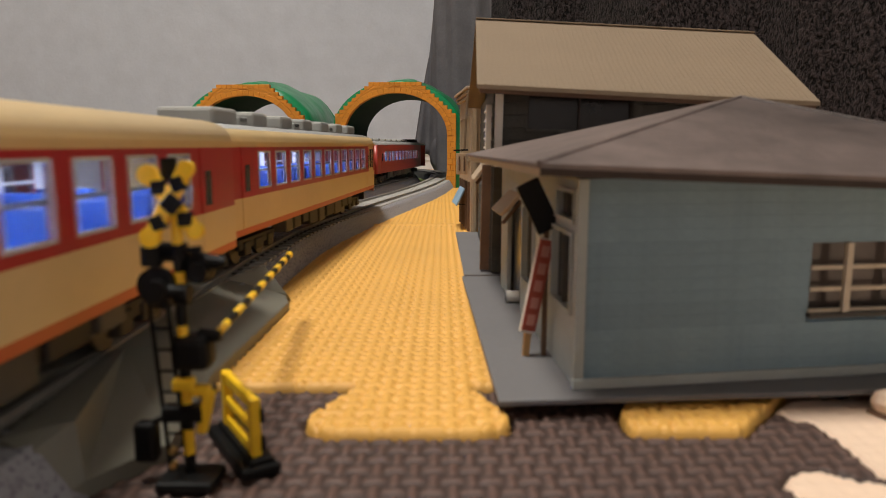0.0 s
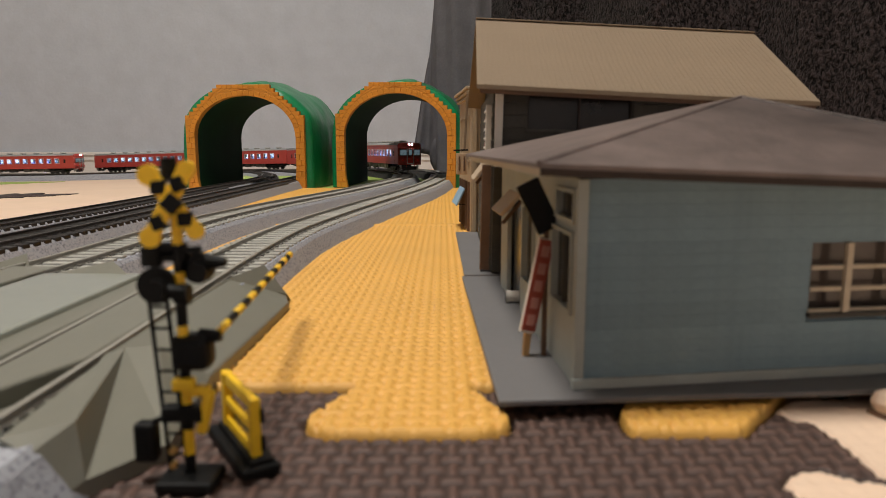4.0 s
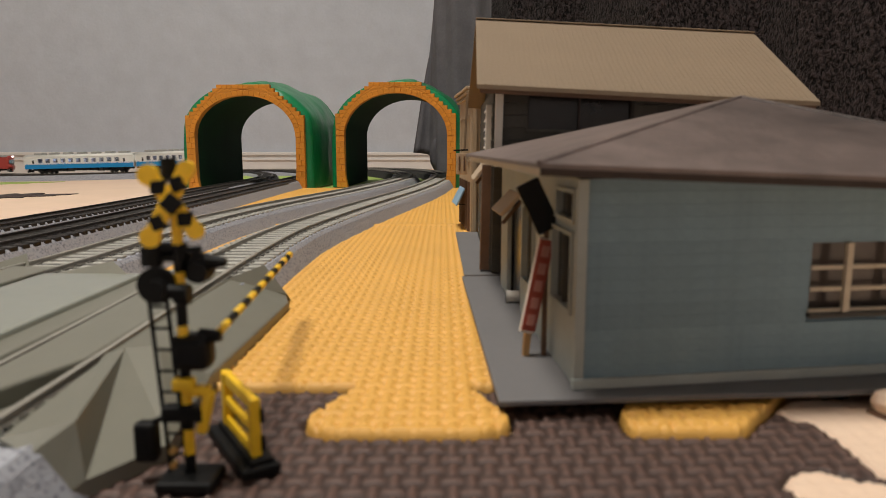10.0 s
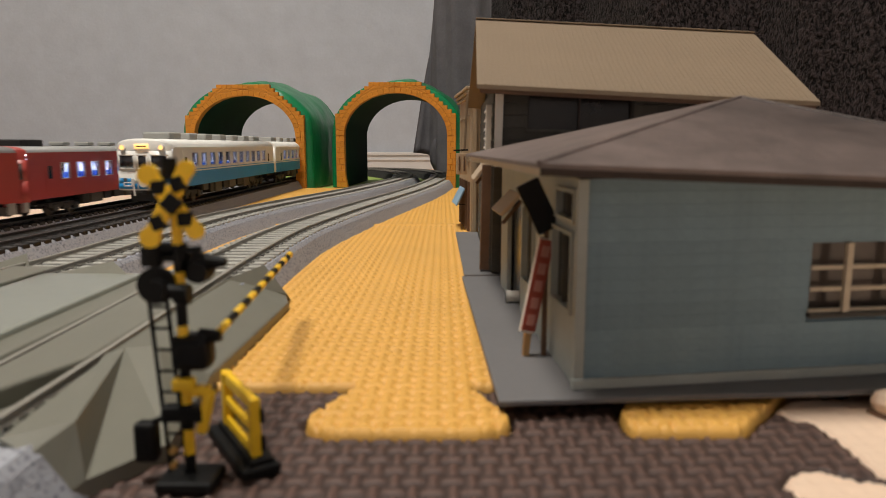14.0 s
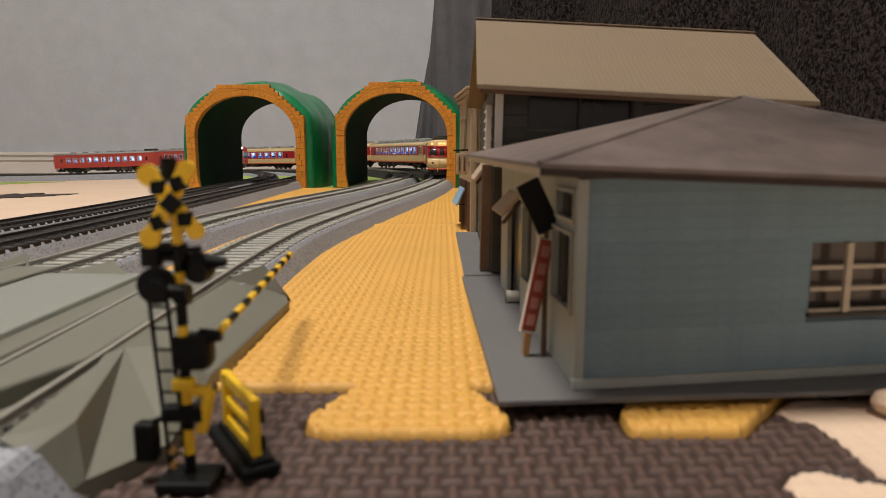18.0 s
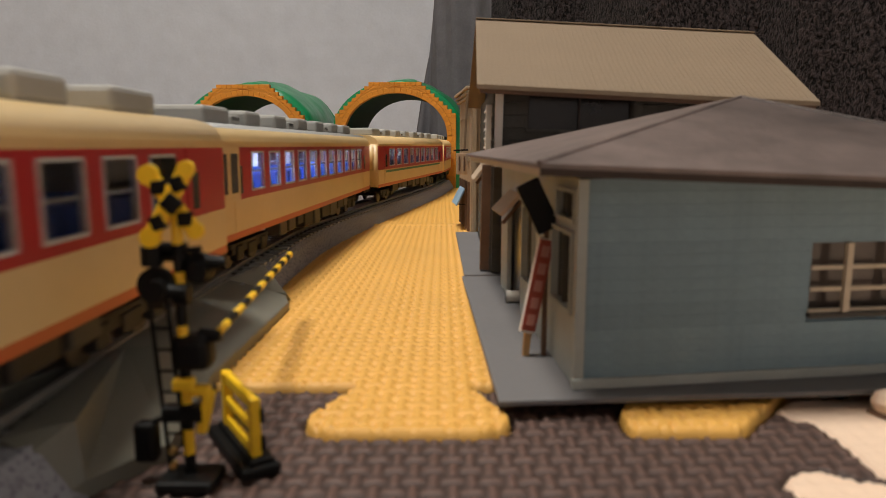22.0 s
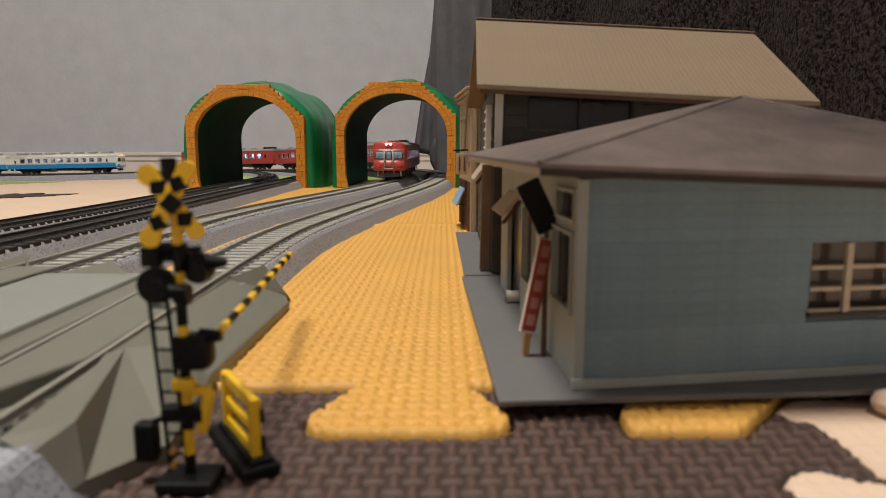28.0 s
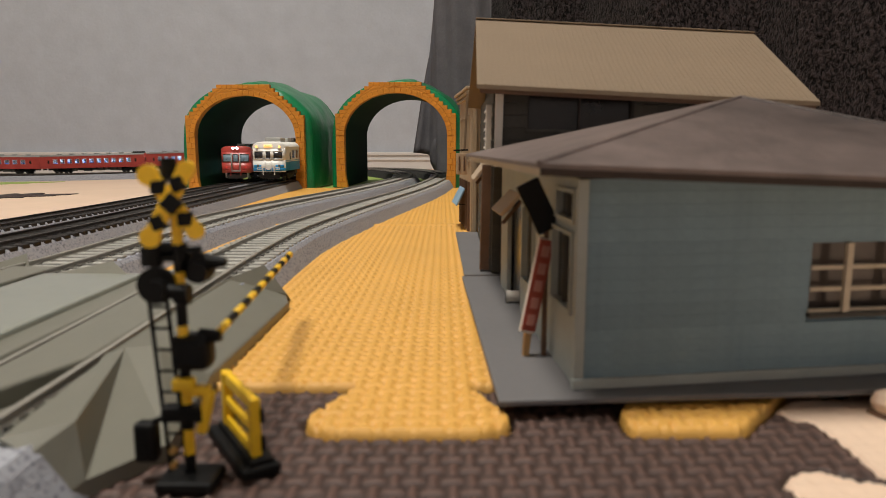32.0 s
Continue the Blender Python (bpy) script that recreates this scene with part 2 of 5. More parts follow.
# ---- room and ground ----
def room():
    # only the north wall is in view; south and east are placed for bounce light
    for name, sx, sy, sz, x, y, z, m in (
        ("wall_north", 6.3, 0.1, 3.0, -0.2, 2.10, 1.2, "wall"), ("wall_south", 6.3, 0.1, 3.0, -0.2, -2.30, 1.2, "wall"),
        ("wall_west", 0.1, 5.3, 3.0, -3.3, -0.575, 1.2, "wall"), ("wall_east", 0.1, 5.3, 3.0, 1.45, -0.575, 1.2, "wall")):
        tagged(part(name, box(sx, sy, sz, x, y, z), M[m]), "room wall with grey textured wallpaper", "wall", kind="structure")
    tagged(part("ceiling", box(6.4, 5.6, 0.1, -0.2, -0.575, 2.4), M["ceiling"]), "plain white room ceiling", "ceiling", kind="structure")
    b = thing("baseboard", pose(-0.2, 2.05, 0), "white moulded skirting board along the wall", "baseboard", kind="structure")
    part("board", box(6.1, 0.012, 0.070, 0, -0.006, -0.011), M["skirting"], b)
    part("cap_moulding", box(6.1, 0.018, 0.010, 0, -0.009, 0.0295, 0.002), M["skirting"], b)
    part("bead", box(6.1, 0.017, 0.004, 0, -0.0085, 0.012, 0.001), M["skirting"], b)
    lamp = thing("ceiling_lamp", pose(-0.43, 0.0, 2.33), "round white ceiling lamp, switched on", "lamp")
    part("lamp_base", tube(0.27, 0.04, 0, 0, 0, 32), M["ceiling"], lamp)
    part("lamp_ring", tube(0.255, 0.02, 0, 0, -0.03, 32), M["lamp_shade"], lamp)
    xs = np.concatenate([np.linspace(-3.2, -1.5, 8), np.linspace(-1.4, 1.4, 57), np.linspace(1.5, 2.8, 6)])
    ys = np.concatenate([np.linspace(-3.15, -0.3, 8), np.linspace(-0.2, 2.04, 46)])
    vs = [(x, y, ground_z(x, y) - 0.0035) for y in ys for x in xs]
    nx = len(xs)
    fs = [(j * nx + i, j * nx + i + 1, (j + 1) * nx + i + 1, (j + 1) * nx + i) for j in range(len(ys) - 1) for i in range(nx - 1)]
    tagged(sheet("ground", vs, fs, M["beige_mat"], smooth=True), "beige foam play mat covering the floor", "mat", kind="structure")


def weave(x, y, a, b, depth, slim=0.42):
    """Embossed basket weave: upright and lying bars in turn, on half cells of a by b metres."""
    u, v = x / a, y / b
    i, j = np.floor(u), np.floor(v)
    best = np.zeros_like(x)
    for di in (-1, 0, 1):
        for dj in (-1, 0, 1):
            ci, cj = i + di, j + dj
            du, dv = np.abs(u - ci - 0.5), np.abs(v - cj - 0.5)
            up = np.mod(ci + cj, 2) < 0.5
            hu, hv = np.where(up, slim, slim + 0.37), np.where(up, slim + 0.37, slim)
            bar = np.clip((hu - du) / 0.20, 0, 1) * np.clip((hv - dv) / 0.20, 0, 1)
            best = np.maximum(best, bar)
    return depth * best * (2 - best)


def mat_tile(name, inside, x0, x1, y0, y1, cell, top, relief, material, label):
    """A foam mat tile: relief sheet over the region where inside(x, y) holds, with a skirt down to the floor."""
    nx, ny = int((x1 - x0) / cell) + 1, int((y1 - y0) / cell) + 1
    X, Y = np.meshgrid(x0 + np.arange(nx) * cell, y0 + np.arange(ny) * cell)
    Z = top + relief(X, Y)
    cx, cy = X[:-1, :-1] + cell / 2, Y[:-1, :-1] + cell / 2
    keep = inside(cx, cy)
    edge = np.zeros_like(X, bool)
    pad = np.pad(keep, 1)
    full = pad[:-1, :-1] & pad[1:, :-1] & pad[:-1, 1:] & pad[1:, 1:]
    some = pad[:-1, :-1] | pad[1:, :-1] | pad[:-1, 1:] | pad[1:, 1:]
    edge = some & ~full
    Z = np.where(edge, top - 0.0012, Z)
    idx = np.arange(nx * ny).reshape(ny, nx)
    jj, ii = np.nonzero(keep)
    faces = np.stack([idx[jj, ii], idx[jj, ii + 1], idx[jj + 1, ii + 1], idx[jj + 1, ii]], 1)
    used, inv = np.unique(faces, return_inverse=True)
    co = np.stack([X.ravel(), Y.ravel(), Z.ravel()], 1)[used]
    me = bpy.data.meshes.new(name)
    me.from_pydata(co.tolist(), [], inv.reshape(-1, 4).tolist())
    me.materials.append(M[material])
    me.polygons.foreach_set("use_smooth", np.ones(len(faces), bool))
    o = part(name, me, None)
    return tagged(o, label, "mat", kind="structure")


def mats():
    def tab(x, y, cx, cy, wide, neck, deep):
        """A jigsaw tab that points to -y from the line y = cy."""
        d = (cy - y) / deep
        half = neck / 2 + (wide - neck) / 2 * np.clip((d - 0.08) / 0.62, 0, 1)
        half = half - np.clip((d - 0.78) / 0.22, 0, 1) ** 2 * 0.006
        return (np.abs(x - cx) < half) & (y <= cy) & (y > cy - deep)

    def yellow(x, y):
        main = (y > 0.1460) & (y < 0.452) & (x > -0.228) & (x < 0.16)
        main |= tab(x, y, -0.0067, 0.147, 0.0405, 0.026, 0.0265)
        slant = np.minimum(0.0559 + (y - 0.1208) * 0.93, 0.075)
        round_l = 0.0352 + 0.0028 * ((y - 0.1275) / 0.0080) ** 2
        main |= (y > 0.1218) & (y <= 0.147) & (x > round_l) & (x < slant)
        return main

    wy = lambda x, y: weave(x, y, 0.0034, 0.0040, 0.0015, 0.38)
    rim = lambda x, y: wy(x, y) + 0.0011 * np.clip(1 - np.abs(y - 0.4505) / 0.0030, 0, 1)
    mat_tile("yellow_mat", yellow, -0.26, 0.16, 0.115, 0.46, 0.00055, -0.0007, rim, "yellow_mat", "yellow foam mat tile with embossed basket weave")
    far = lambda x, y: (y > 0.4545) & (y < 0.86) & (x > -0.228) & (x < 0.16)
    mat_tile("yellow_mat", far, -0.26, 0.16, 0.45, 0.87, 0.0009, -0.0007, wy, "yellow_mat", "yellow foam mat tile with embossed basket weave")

    def brown(x, y):
        grow = (y < 0.1458) & ~yellow(x, y) & ~yellow(x, y + 0.0004) & ~yellow(x + 0.0004, y) & ~yellow(x - 0.0004, y)
        bay = np.interp(y, [0.1047, 0.1087, 0.1175, 0.1263, 0.13, 0.1341, 0.146], [0.073, 0.0729, 0.0742, 0.0739, 0.0702, 0.0664, 0.0560])
        pool = np.interp(x, [0.0555, 0.0569, 0.0598, 0.064, 0.0672, 0.0723, 0.09], [0.1035, 0.1057, 0.1077, 0.1083, 0.1057, 0.1036, 0.1025])
        pale = ((x > bay) & (y > 0.1043)) | ((x > 0.0553 + 0.25 * np.abs(y - 0.1025)) & (y < pool))
        return grow & ~pale & (x > -0.16) & (x < 0.16) & (y > 0.02)

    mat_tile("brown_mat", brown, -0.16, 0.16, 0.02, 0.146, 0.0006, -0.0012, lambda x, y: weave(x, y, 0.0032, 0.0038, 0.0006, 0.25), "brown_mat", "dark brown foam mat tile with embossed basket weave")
    pale = lambda x, y: (y > 0.02) & (y < 0.146) & (x > 0.045) & (x < 0.22) & ~brown(x, y) & ~yellow(x, y) & (y < 0.142)
    mat_tile("beige_mat", pale, 0.045, 0.22, 0.02, 0.147, 0.0008, -0.0014, lambda x, y: weave(x, y, 0.0036, 0.0036, 0.0006), "beige_mat", "beige foam mat tile with embossed weave")
    g1 = lambda x, y: (y > 0.862) & (y < 1.25) & (x > -0.36 + 0.04 * np.sin(y * 9)) & (x < 0.25)
    mat_tile("green_mat", g1, -0.75, 0.25, 0.86, 1.26, 0.006, -0.001, lambda x, y: 0 * x, "green_mat", "green foam mat tile between the tracks")


def patch(name, cx, cy, rx, ry, material, label, turn=0.0, wob=0.25, n=40, lift=0.0008):
    """A flat irregular patch lying on the floor."""
    vs, ca, sa = [], math.cos(turn), math.sin(turn)
    for k in range(n):
        a = 2 * math.pi * k / n
        r = 1 + wob * math.sin(3 * a + cx * 40) * 0.6 + wob * 0.5 * math.sin(5 * a + 1.3) + wob * 1.6 * noise.noise(Vector((math.cos(a) * 4, math.sin(a) * 4, cx * 9)))
        u, v = rx * r * math.cos(a), ry * r * math.sin(a)
        x, y = cx + ca * u - sa * v, cy + sa * u + ca * v
        vs.append((x, y, ground_z(x, y) - 0.0035 + lift))
    vs += [(x, y, z - lift) for x, y, z in vs]
    fs = [tuple(range(n))] + [(k, k + n, (k + 1) % n + n, (k + 1) % n) for k in range(n)]
    return tagged(sheet(name, vs, fs, M[material]), label, "mat", kind="structure")


room()
mats()
patch("mat_patch", -0.565, 0.872, 0.062, 0.040, "brown_mat", "dark brown patch on the beige mat", 0.2, 0.40, 90, 0.0008)
patch("mat_patch", -1.00, 1.365, 0.22, 0.10, "green_mat", "green strip on the beige mat", 0.05, 0.12, 60, 0.0010)


# ---- tracks ----
def smooth_loop(pts, n=900):
    """A closed curve through pts (Catmull-Rom), with even steps."""
    p = np.array(pts, float)
    k = len(p)
    out = []
    for i in range(k):
        a, b, c, d = p[i - 1], p[i], p[(i + 1) % k], p[(i + 2) % k]
        for t in np.linspace(0, 1, 24, endpoint=False):
            out.append(0.5 * (2 * b + (c - a) * t + (2 * a - 5 * b + 4 * c - d) * t * t + (3 * b - a - 3 * c + d) * t ** 3))
    q = np.array(out)
    q = np.vstack([q, q[:1]])
    s = np.concatenate([[0], np.cumsum(np.linalg.norm(np.diff(q, axis=0), axis=1))])
    g = np.linspace(0, s[-1], n + 1)
    return np.stack([np.interp(g, s, q[:, 0]), np.interp(g, s, q[:, 1])], 1), s[-1]


class Track:
    def __init__(self, pts, out, back, near):
        o = out
        rest = [(-1.22, back), (-1.325 - o, back - 0.10 - o * 0.2), (-1.36 - o, 1.30), (-1.365 - o, 0.80), (-1.36 - o, 0.42), (-1.31 - o, near + 0.19 + o * 0.2),
                (-1.19, near + 0.06), (-0.98, near + 0.01), (-0.60 + o, near), (-0.42 + o, near + 0.03 + o * 0.1)]
        self.pts, self.length = smooth_loop(list(pts) + rest)

    def at(self, s):
        n = len(self.pts) - 1
        g = (s % self.length) / self.length * n
        i = int(g) % n
        f = g - int(g)
        p = self.pts[i] * (1 - f) + self.pts[i + 1] * f
        return p

    def frame_at(self, s):
        a, b = self.at(s - 0.004), self.at(s + 0.004)
        d = (b - a) / np.linalg.norm(b - a)
        return (a + b) / 2, d


RAIL = 0.012
TRACKS = [
    Track([(-0.32, 0.18), (-0.280, 0.358), (-0.270, 0.504), (-0.269, 0.694), (-0.269, 0.896), (-0.270, 1.00), (-0.281, 1.09), (-0.312, 1.19), (-0.370, 1.295), (-0.455, 1.39),
           (-0.570, 1.475), (-0.720, 1.545), (-0.930, 1.585)], 0.0, 1.59, 0.01),
    Track([(-0.235, 0.10), (-0.205, 0.25), (-0.199, 0.40), (-0.199, 0.55), (-0.199, 0.72), (-0.197, 0.88), (-0.198, 1.00), (-0.216, 1.12), (-0.260, 1.25), (-0.345, 1.39),
           (-0.450, 1.505), (-0.580, 1.585), (-0.740, 1.63), (-0.930, 1.65)], 0.05, 1.652, -0.04),
    Track([(-0.180, 0.03), (-0.150, 0.14), (-0.142, 0.24), (-0.141, 0.33), (-0.137, 0.41), (-0.126, 0.488), (-0.112, 0.56), (-0.095, 0.64), (-0.075, 0.76), (-0.061, 0.87),
           (-0.053, 0.96), (-0.061, 1.06), (-0.095, 1.18), (-0.163, 1.32), (-0.250, 1.435), (-0.355, 1.53), (-0.490, 1.61), (-0.670, 1.67), (-0.900, 1.705)], 0.11, 1.71, -0.10),
    Track([(-0.165, -0.33), (-0.098, -0.22), (-0.080, -0.10), (-0.0772, 0.0), (-0.0770, 0.10), (-0.0782, 0.15), (-0.0800, 0.20), (-0.0815, 0.27), (-0.080, 0.34), (-0.072, 0.41),
           (-0.060, 0.49), (-0.0465, 0.57), (-0.033, 0.65), (-0.019, 0.75), (-0.008, 0.86), (-0.002, 0.95), (-0.001, 1.03), (-0.014, 1.13), (-0.053, 1.255), (-0.122, 1.385),
           (-0.215, 1.505), (-0.330, 1.60), (-0.470, 1.675), (-0.660, 1.73), (-0.900, 1.765)], 0.17, 1.77, -0.42),
]


def sweep(track, profile, closed=False, step_m=0.012, only=None):
    """Runs a cross profile of (side, height) pairs round a track; side is to the right of the way. only: a test of the place that a stretch has to pass."""
    n = int(track.length / step_m)
    verts, faces, k = [], [], len(profile)
    for i in range(n):
        p, d = track.frame_at(i * track.length / n)
        gz = ground_z(*p)
        for a, h in profile:
            verts.append((p[0] + d[1] * a, p[1] - d[0] * a, gz + h))
    for i in range(n):
        j = (i + 1) % n
        if only is not None and not only(*track.at(i * track.length / n)):
            continue
        for m in range(k if closed else k - 1):
            m2 = (m + 1) % k
            faces.append((i * k + m, i * k + m2, j * k + m2, j * k + m))
    return verts, faces


SLEEPER = {}


def track_thing(track, dark):
    label = "model railway track with dark sleepers on grey ballast" if dark else "model railway track with pale concrete sleepers on grey ballast"
    t = thing("railway_track", pose(0, 0, 0), label, "track", "model railway tracks", kind="structure")
    wide = 0.0170
    foot = wide + 0.0062
    prof = [(-foot, -0.004), (-wide, 0.0078), (-0.0156, 0.0094), (0.0156, 0.0094), (wide, 0.0078), (foot, -0.004)]
    curved = lambda x, y: not dark and y > 1.05
    sheet("ballast", *sweep(track, prof, only=lambda x, y: not curved(x, y) and not (x > -0.10 and 0.094 < y < 0.205)), M["ballast"], t)
    if not dark:
        tagged(sheet("ballast", *sweep(track, prof, only=curved), M["ballast_dark"], t), "dark bed of the curved track pieces")
    g, w = 0.00825, 0.00062
    for side in (-1, 1):
        c = side * g
        prof = [(c - 0.0010, 0.0102), (c - 0.0010, 0.0105), (c - 0.0004, 0.0107), (c - 0.0004, 0.0114), (c - w, 0.0115), (c - w, RAIL), (c + w, RAIL), (c + w, 0.0115), (c + 0.0004, 0.0114),
                (c + 0.0004, 0.0107), (c + 0.0010, 0.0105), (c + 0.0010, 0.0102)]
        sheet("rail", *sweep(track, prof, True), M["rail_dark" if dark else "rail_grey"], t)
    pitch = 0.0078
    key = "dark" if dark else "grey"
    if key not in SLEEPER:
        bm = box(0.0050 if dark else 0.0040, 0.033 if dark else 0.030, 0.0022, 0, 0, 0, 0.0002)
        for side in (-1, 1):
            box(0.0024, 0.0013, 0.0006, 0, side * (g + 0.0017), 0.0013, 0, bm)
        for f in bm.faces:
            f.material_index = int(f.calc_center_median().z > 0.00112)
        me = bpy.data.meshes.new("sleeper")
        bm.to_mesh(me)
        bm.free()
        me.materials.append(M["sleeper_" + key])
        me.materials.append(M["sleeper_dark" if dark else "fastening"])
        SLEEPER[key] = me
    n = int(track.length / pitch)
    vs, fs, clips, clip_faces = [], [], [], []
    for i in range(n):
        p, d = track.frame_at(i * track.length / n)
        z = ground_z(*p) + 0.0092
        if not dark and -0.2 < p[0] and p[1] < 0.221:
            continue
        if 0.16 < p[1] < 0.80 and p[0] > -0.4:
            o = part("sleeper", SLEEPER[key], None, t)
            o.matrix_basis = pose(p[0], p[1], z, 0, 0, math.degrees(math.atan2(d[1], d[0])))
        else:
            k = len(vs)
            for a in (-0.0020, 0.0020):
                for b in (-0.0150, 0.0150):
                    for h in (-0.001, 0.0011):
                        vs.append((p[0] + d[0] * a + d[1] * b, p[1] + d[1] * a - d[0] * b, z + h))
            fs += [(k, k + 1, k + 3, k + 2), (k + 4, k + 6, k + 7, k + 5), (k, k + 4, k + 5, k + 1), (k + 2, k + 3, k + 7, k + 6), (k + 1, k + 5, k + 7, k + 3)]
            if p[1] > 0.7 and p[0] > -0.5:
                for c in (-g - 0.0017, g + 0.0017):
                    k = len(clips)
                    for a in (-0.0013, 0.0013):
                        for b in (c - 0.0006, c + 0.0006):
                            for h in (0.0009, 0.0016):
                                clips.append((p[0] + d[0] * a + d[1] * b, p[1] + d[1] * a - d[0] * b, z + h))
                    clip_faces += [(k, k + 1, k + 3, k + 2), (k + 4, k + 6, k + 7, k + 5), (k, k + 4, k + 5, k + 1), (k + 2, k + 3, k + 7, k + 6), (k + 1, k + 5, k + 7, k + 3)]
    tagged(sheet("rail_fastenings", clips, clip_faces, M["sleeper_dark" if dark else "fastening"], t), kind="stuff")
    for name, m in ((key, lambda p: not curved(*p)), ("dark", lambda p: curved(*p))):
        keep = [f for f in fs if m(vs[f[0]][:2])]
        if keep:
            tagged(sheet("sleepers", vs, keep, M["sleeper_" + name], t), kind="stuff")


for k, tr in enumerate(TRACKS):
    track_thing(tr, k < 2)


# ---- tunnels ----
def tunnel(name, cx, cy, turn, width, height, depth, label):
    """A toy tunnel: green ribbed shell with an arched brick portal at its near end (local y runs into the tunnel)."""
    t = thing(name, pose(cx, cy, 0, 0, 0, turn), label, "tunnel", "toy tunnels")
    W, Hh = width / 2, height
    iw, leg = W - 0.0112, Hh * 0.50
    ih = Hh - 0.0135

    def arch(w, top, a, shoulder):
        """A point of the arch at a = 0 (right foot) to 1 (left foot)."""
        if a < 0.25:
            return (w * (1 + 0.0), shoulder * a / 0.25)
        if a > 0.75:
            return (-w, shoulder * (1 - a) / 0.25)
        b = (a - 0.25) / 0.5 * math.pi
        return (w * math.cos(b), shoulder + (top - shoulder) * math.sin(b))

    n, rings = 48, 14
    verts, faces = [], []
    for j in range(rings + 1):
        f = j / rings
        for i in range(n + 1):
            a = i / n
            x, z = arch(W + 0.0058 * (1 - 0.85 * step(0.3, 0.7, 1 - abs(2 * a - 1))) + 0.0008 + 0.004 * math.sin(0.5 * math.pi * min(1.0, 2.2 * f)), Hh + 0.0015 + 0.008 * math.sin(2.6 * f), a, 0.078)
            up = math.sin(math.pi * a)
            wob = noise.noise(Vector((x * 30, f * 7, z * 30))) * (0.006 if j else 0.001)
            verts.append((x * (1 + wob * 4), depth * f + 0.006, z + wob * up))
    m = n + 1
    base = len(verts)
    for j in range(rings + 1):
        for i in range(n + 1):
            x, z = arch(iw + 0.003, ih + 0.003, i / n, leg)
            verts.append((x, depth * j / rings + 0.006, z))
    inner = []
    for j in range(rings):
        for i in range(n):
            a = j * m + i
            faces.append((a, a + 1, a + m + 1, a + m))
    for i in range(n):
        for j in (0, rings):
            a, b = j * m + i, base + j * m + i
            faces.append((a, b, b + 1, a + 1))
    sheet("green_shell", verts, faces, M["tunnel_green"], t, True)
    # inner face of the shell, coloured darker to stand for its shade
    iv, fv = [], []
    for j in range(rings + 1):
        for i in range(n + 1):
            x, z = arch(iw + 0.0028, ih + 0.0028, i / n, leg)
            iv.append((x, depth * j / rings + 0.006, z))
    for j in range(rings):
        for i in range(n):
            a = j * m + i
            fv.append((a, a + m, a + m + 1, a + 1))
    sheet("shaded_inner_face", iv, fv, M["tunnel_inner_shade"], t, True)
    # portal ring behind the bricks
    bm = bmesh.new()
    th, ringn, prev = 0.008, 40, None
    for i in range(ringn + 1):
        a = i / ringn
        xi, zi = arch(iw, ih, a, leg)
        xo, zo = arch(iw + 0.0095, ih + 0.0120, a, leg)
        q = [bm.verts.new((xi, 0, zi)), bm.verts.new((xo, 0, zo)), bm.verts.new((xo, th, zo)), bm.verts.new((xi, th, zi))]
        if prev:
            for k in range(4):
                bm.faces.new((prev[k], prev[(k + 1) % 4], q[(k + 1) % 4], q[k]))
        prev = q
    part("portal", bm, M["tunnel_orange"], t, "orange moulded brick arch")
    def piece(pts, y0, y1, gap=0.00002):
        """One brick: an upright polygon, drawn in a little for its joints, from y0 back to y1."""
        cx, cz = sum(p[0] for p in pts) / len(pts), sum(p[1] for p in pts) / len(pts)
        bm = bmesh.new()
        rings = []
        for y, g in ((y1, gap), (y0 + 0.0006, gap), (y0, gap + 0.00045)):
            ring = []
            for x, z in pts:
                dx, dz = x - cx, z - cz
                q = math.hypot(dx, dz)
                ring.append(bm.verts.new((dx * (1 - 1.3 * g / q), y, dz * (1 - 1.3 * g / q))))
            rings.append(ring)
        k = len(pts)
        for r0, r1 in zip(rings, rings[1:]):
            for i in range(k):
                bm.faces.new((r0[i], r0[(i + 1) % k], r1[(i + 1) % k], r1[i]))
        bm.faces.new(rings[-1])
        bmesh.ops.recalc_face_normals(bm, faces=bm.faces)
        o = part("brick", bm, M["tunnel_orange"], t)
        o.matrix_basis = pose(cx, 0, cz)

    c, rw = ih - leg, 0.0066
    nv = 30
    for v in range(nv):
        b0, b1 = math.pi * v / nv, math.pi * (v + 1) / nv
        piece([(iw * math.cos(b0), leg + c * math.sin(b0)), ((iw + rw) * math.cos(b0), leg + (c + rw) * math.sin(b0)),
               ((iw + rw) * math.cos(b1), leg + (c + rw) * math.sin(b1)), (iw * math.cos(b1), leg + c * math.sin(b1))], -0.0020, 0.005)

    def inner(z):
        """The ring's outer edge at height z; on the legs, the opening's edge with its flared foot."""
        if z <= leg:
            return iw - 0.0035 * max(0.0, 1 - z / 0.03) ** 2
        rel = (z - leg) / (c + rw)
        return (iw + rw) * math.sqrt(1 - rel * rel) if rel < 1 else 0.0

    zs = 0.086 * Hh / 0.128
    low_rows, up_rows, steps = 9, 3, 8
    levels = [leg * r / low_rows for r in range(low_rows)] + [leg + (zs - leg) * r / up_rows for r in range(up_rows)] + [zs + (Hh - zs) * k / (steps + 1) for k in range(steps + 2)]
    for r, (za, zb) in enumerate(zip(levels, levels[1:])):
        k = r - low_rows - up_rows
        xo = W - (W - 0.0335) / steps * max(0, k)
        ia, ib = inner(za + 1e-5), inner(zb - 1e-5) if zb > leg else inner(zb)
        if xo - max(ia, ib) < 0.0006 and k < 6:
            continue
        n_piece = max(1, round((xo - (ia + ib) / 2) / 0.0062)) if za >= leg else 2
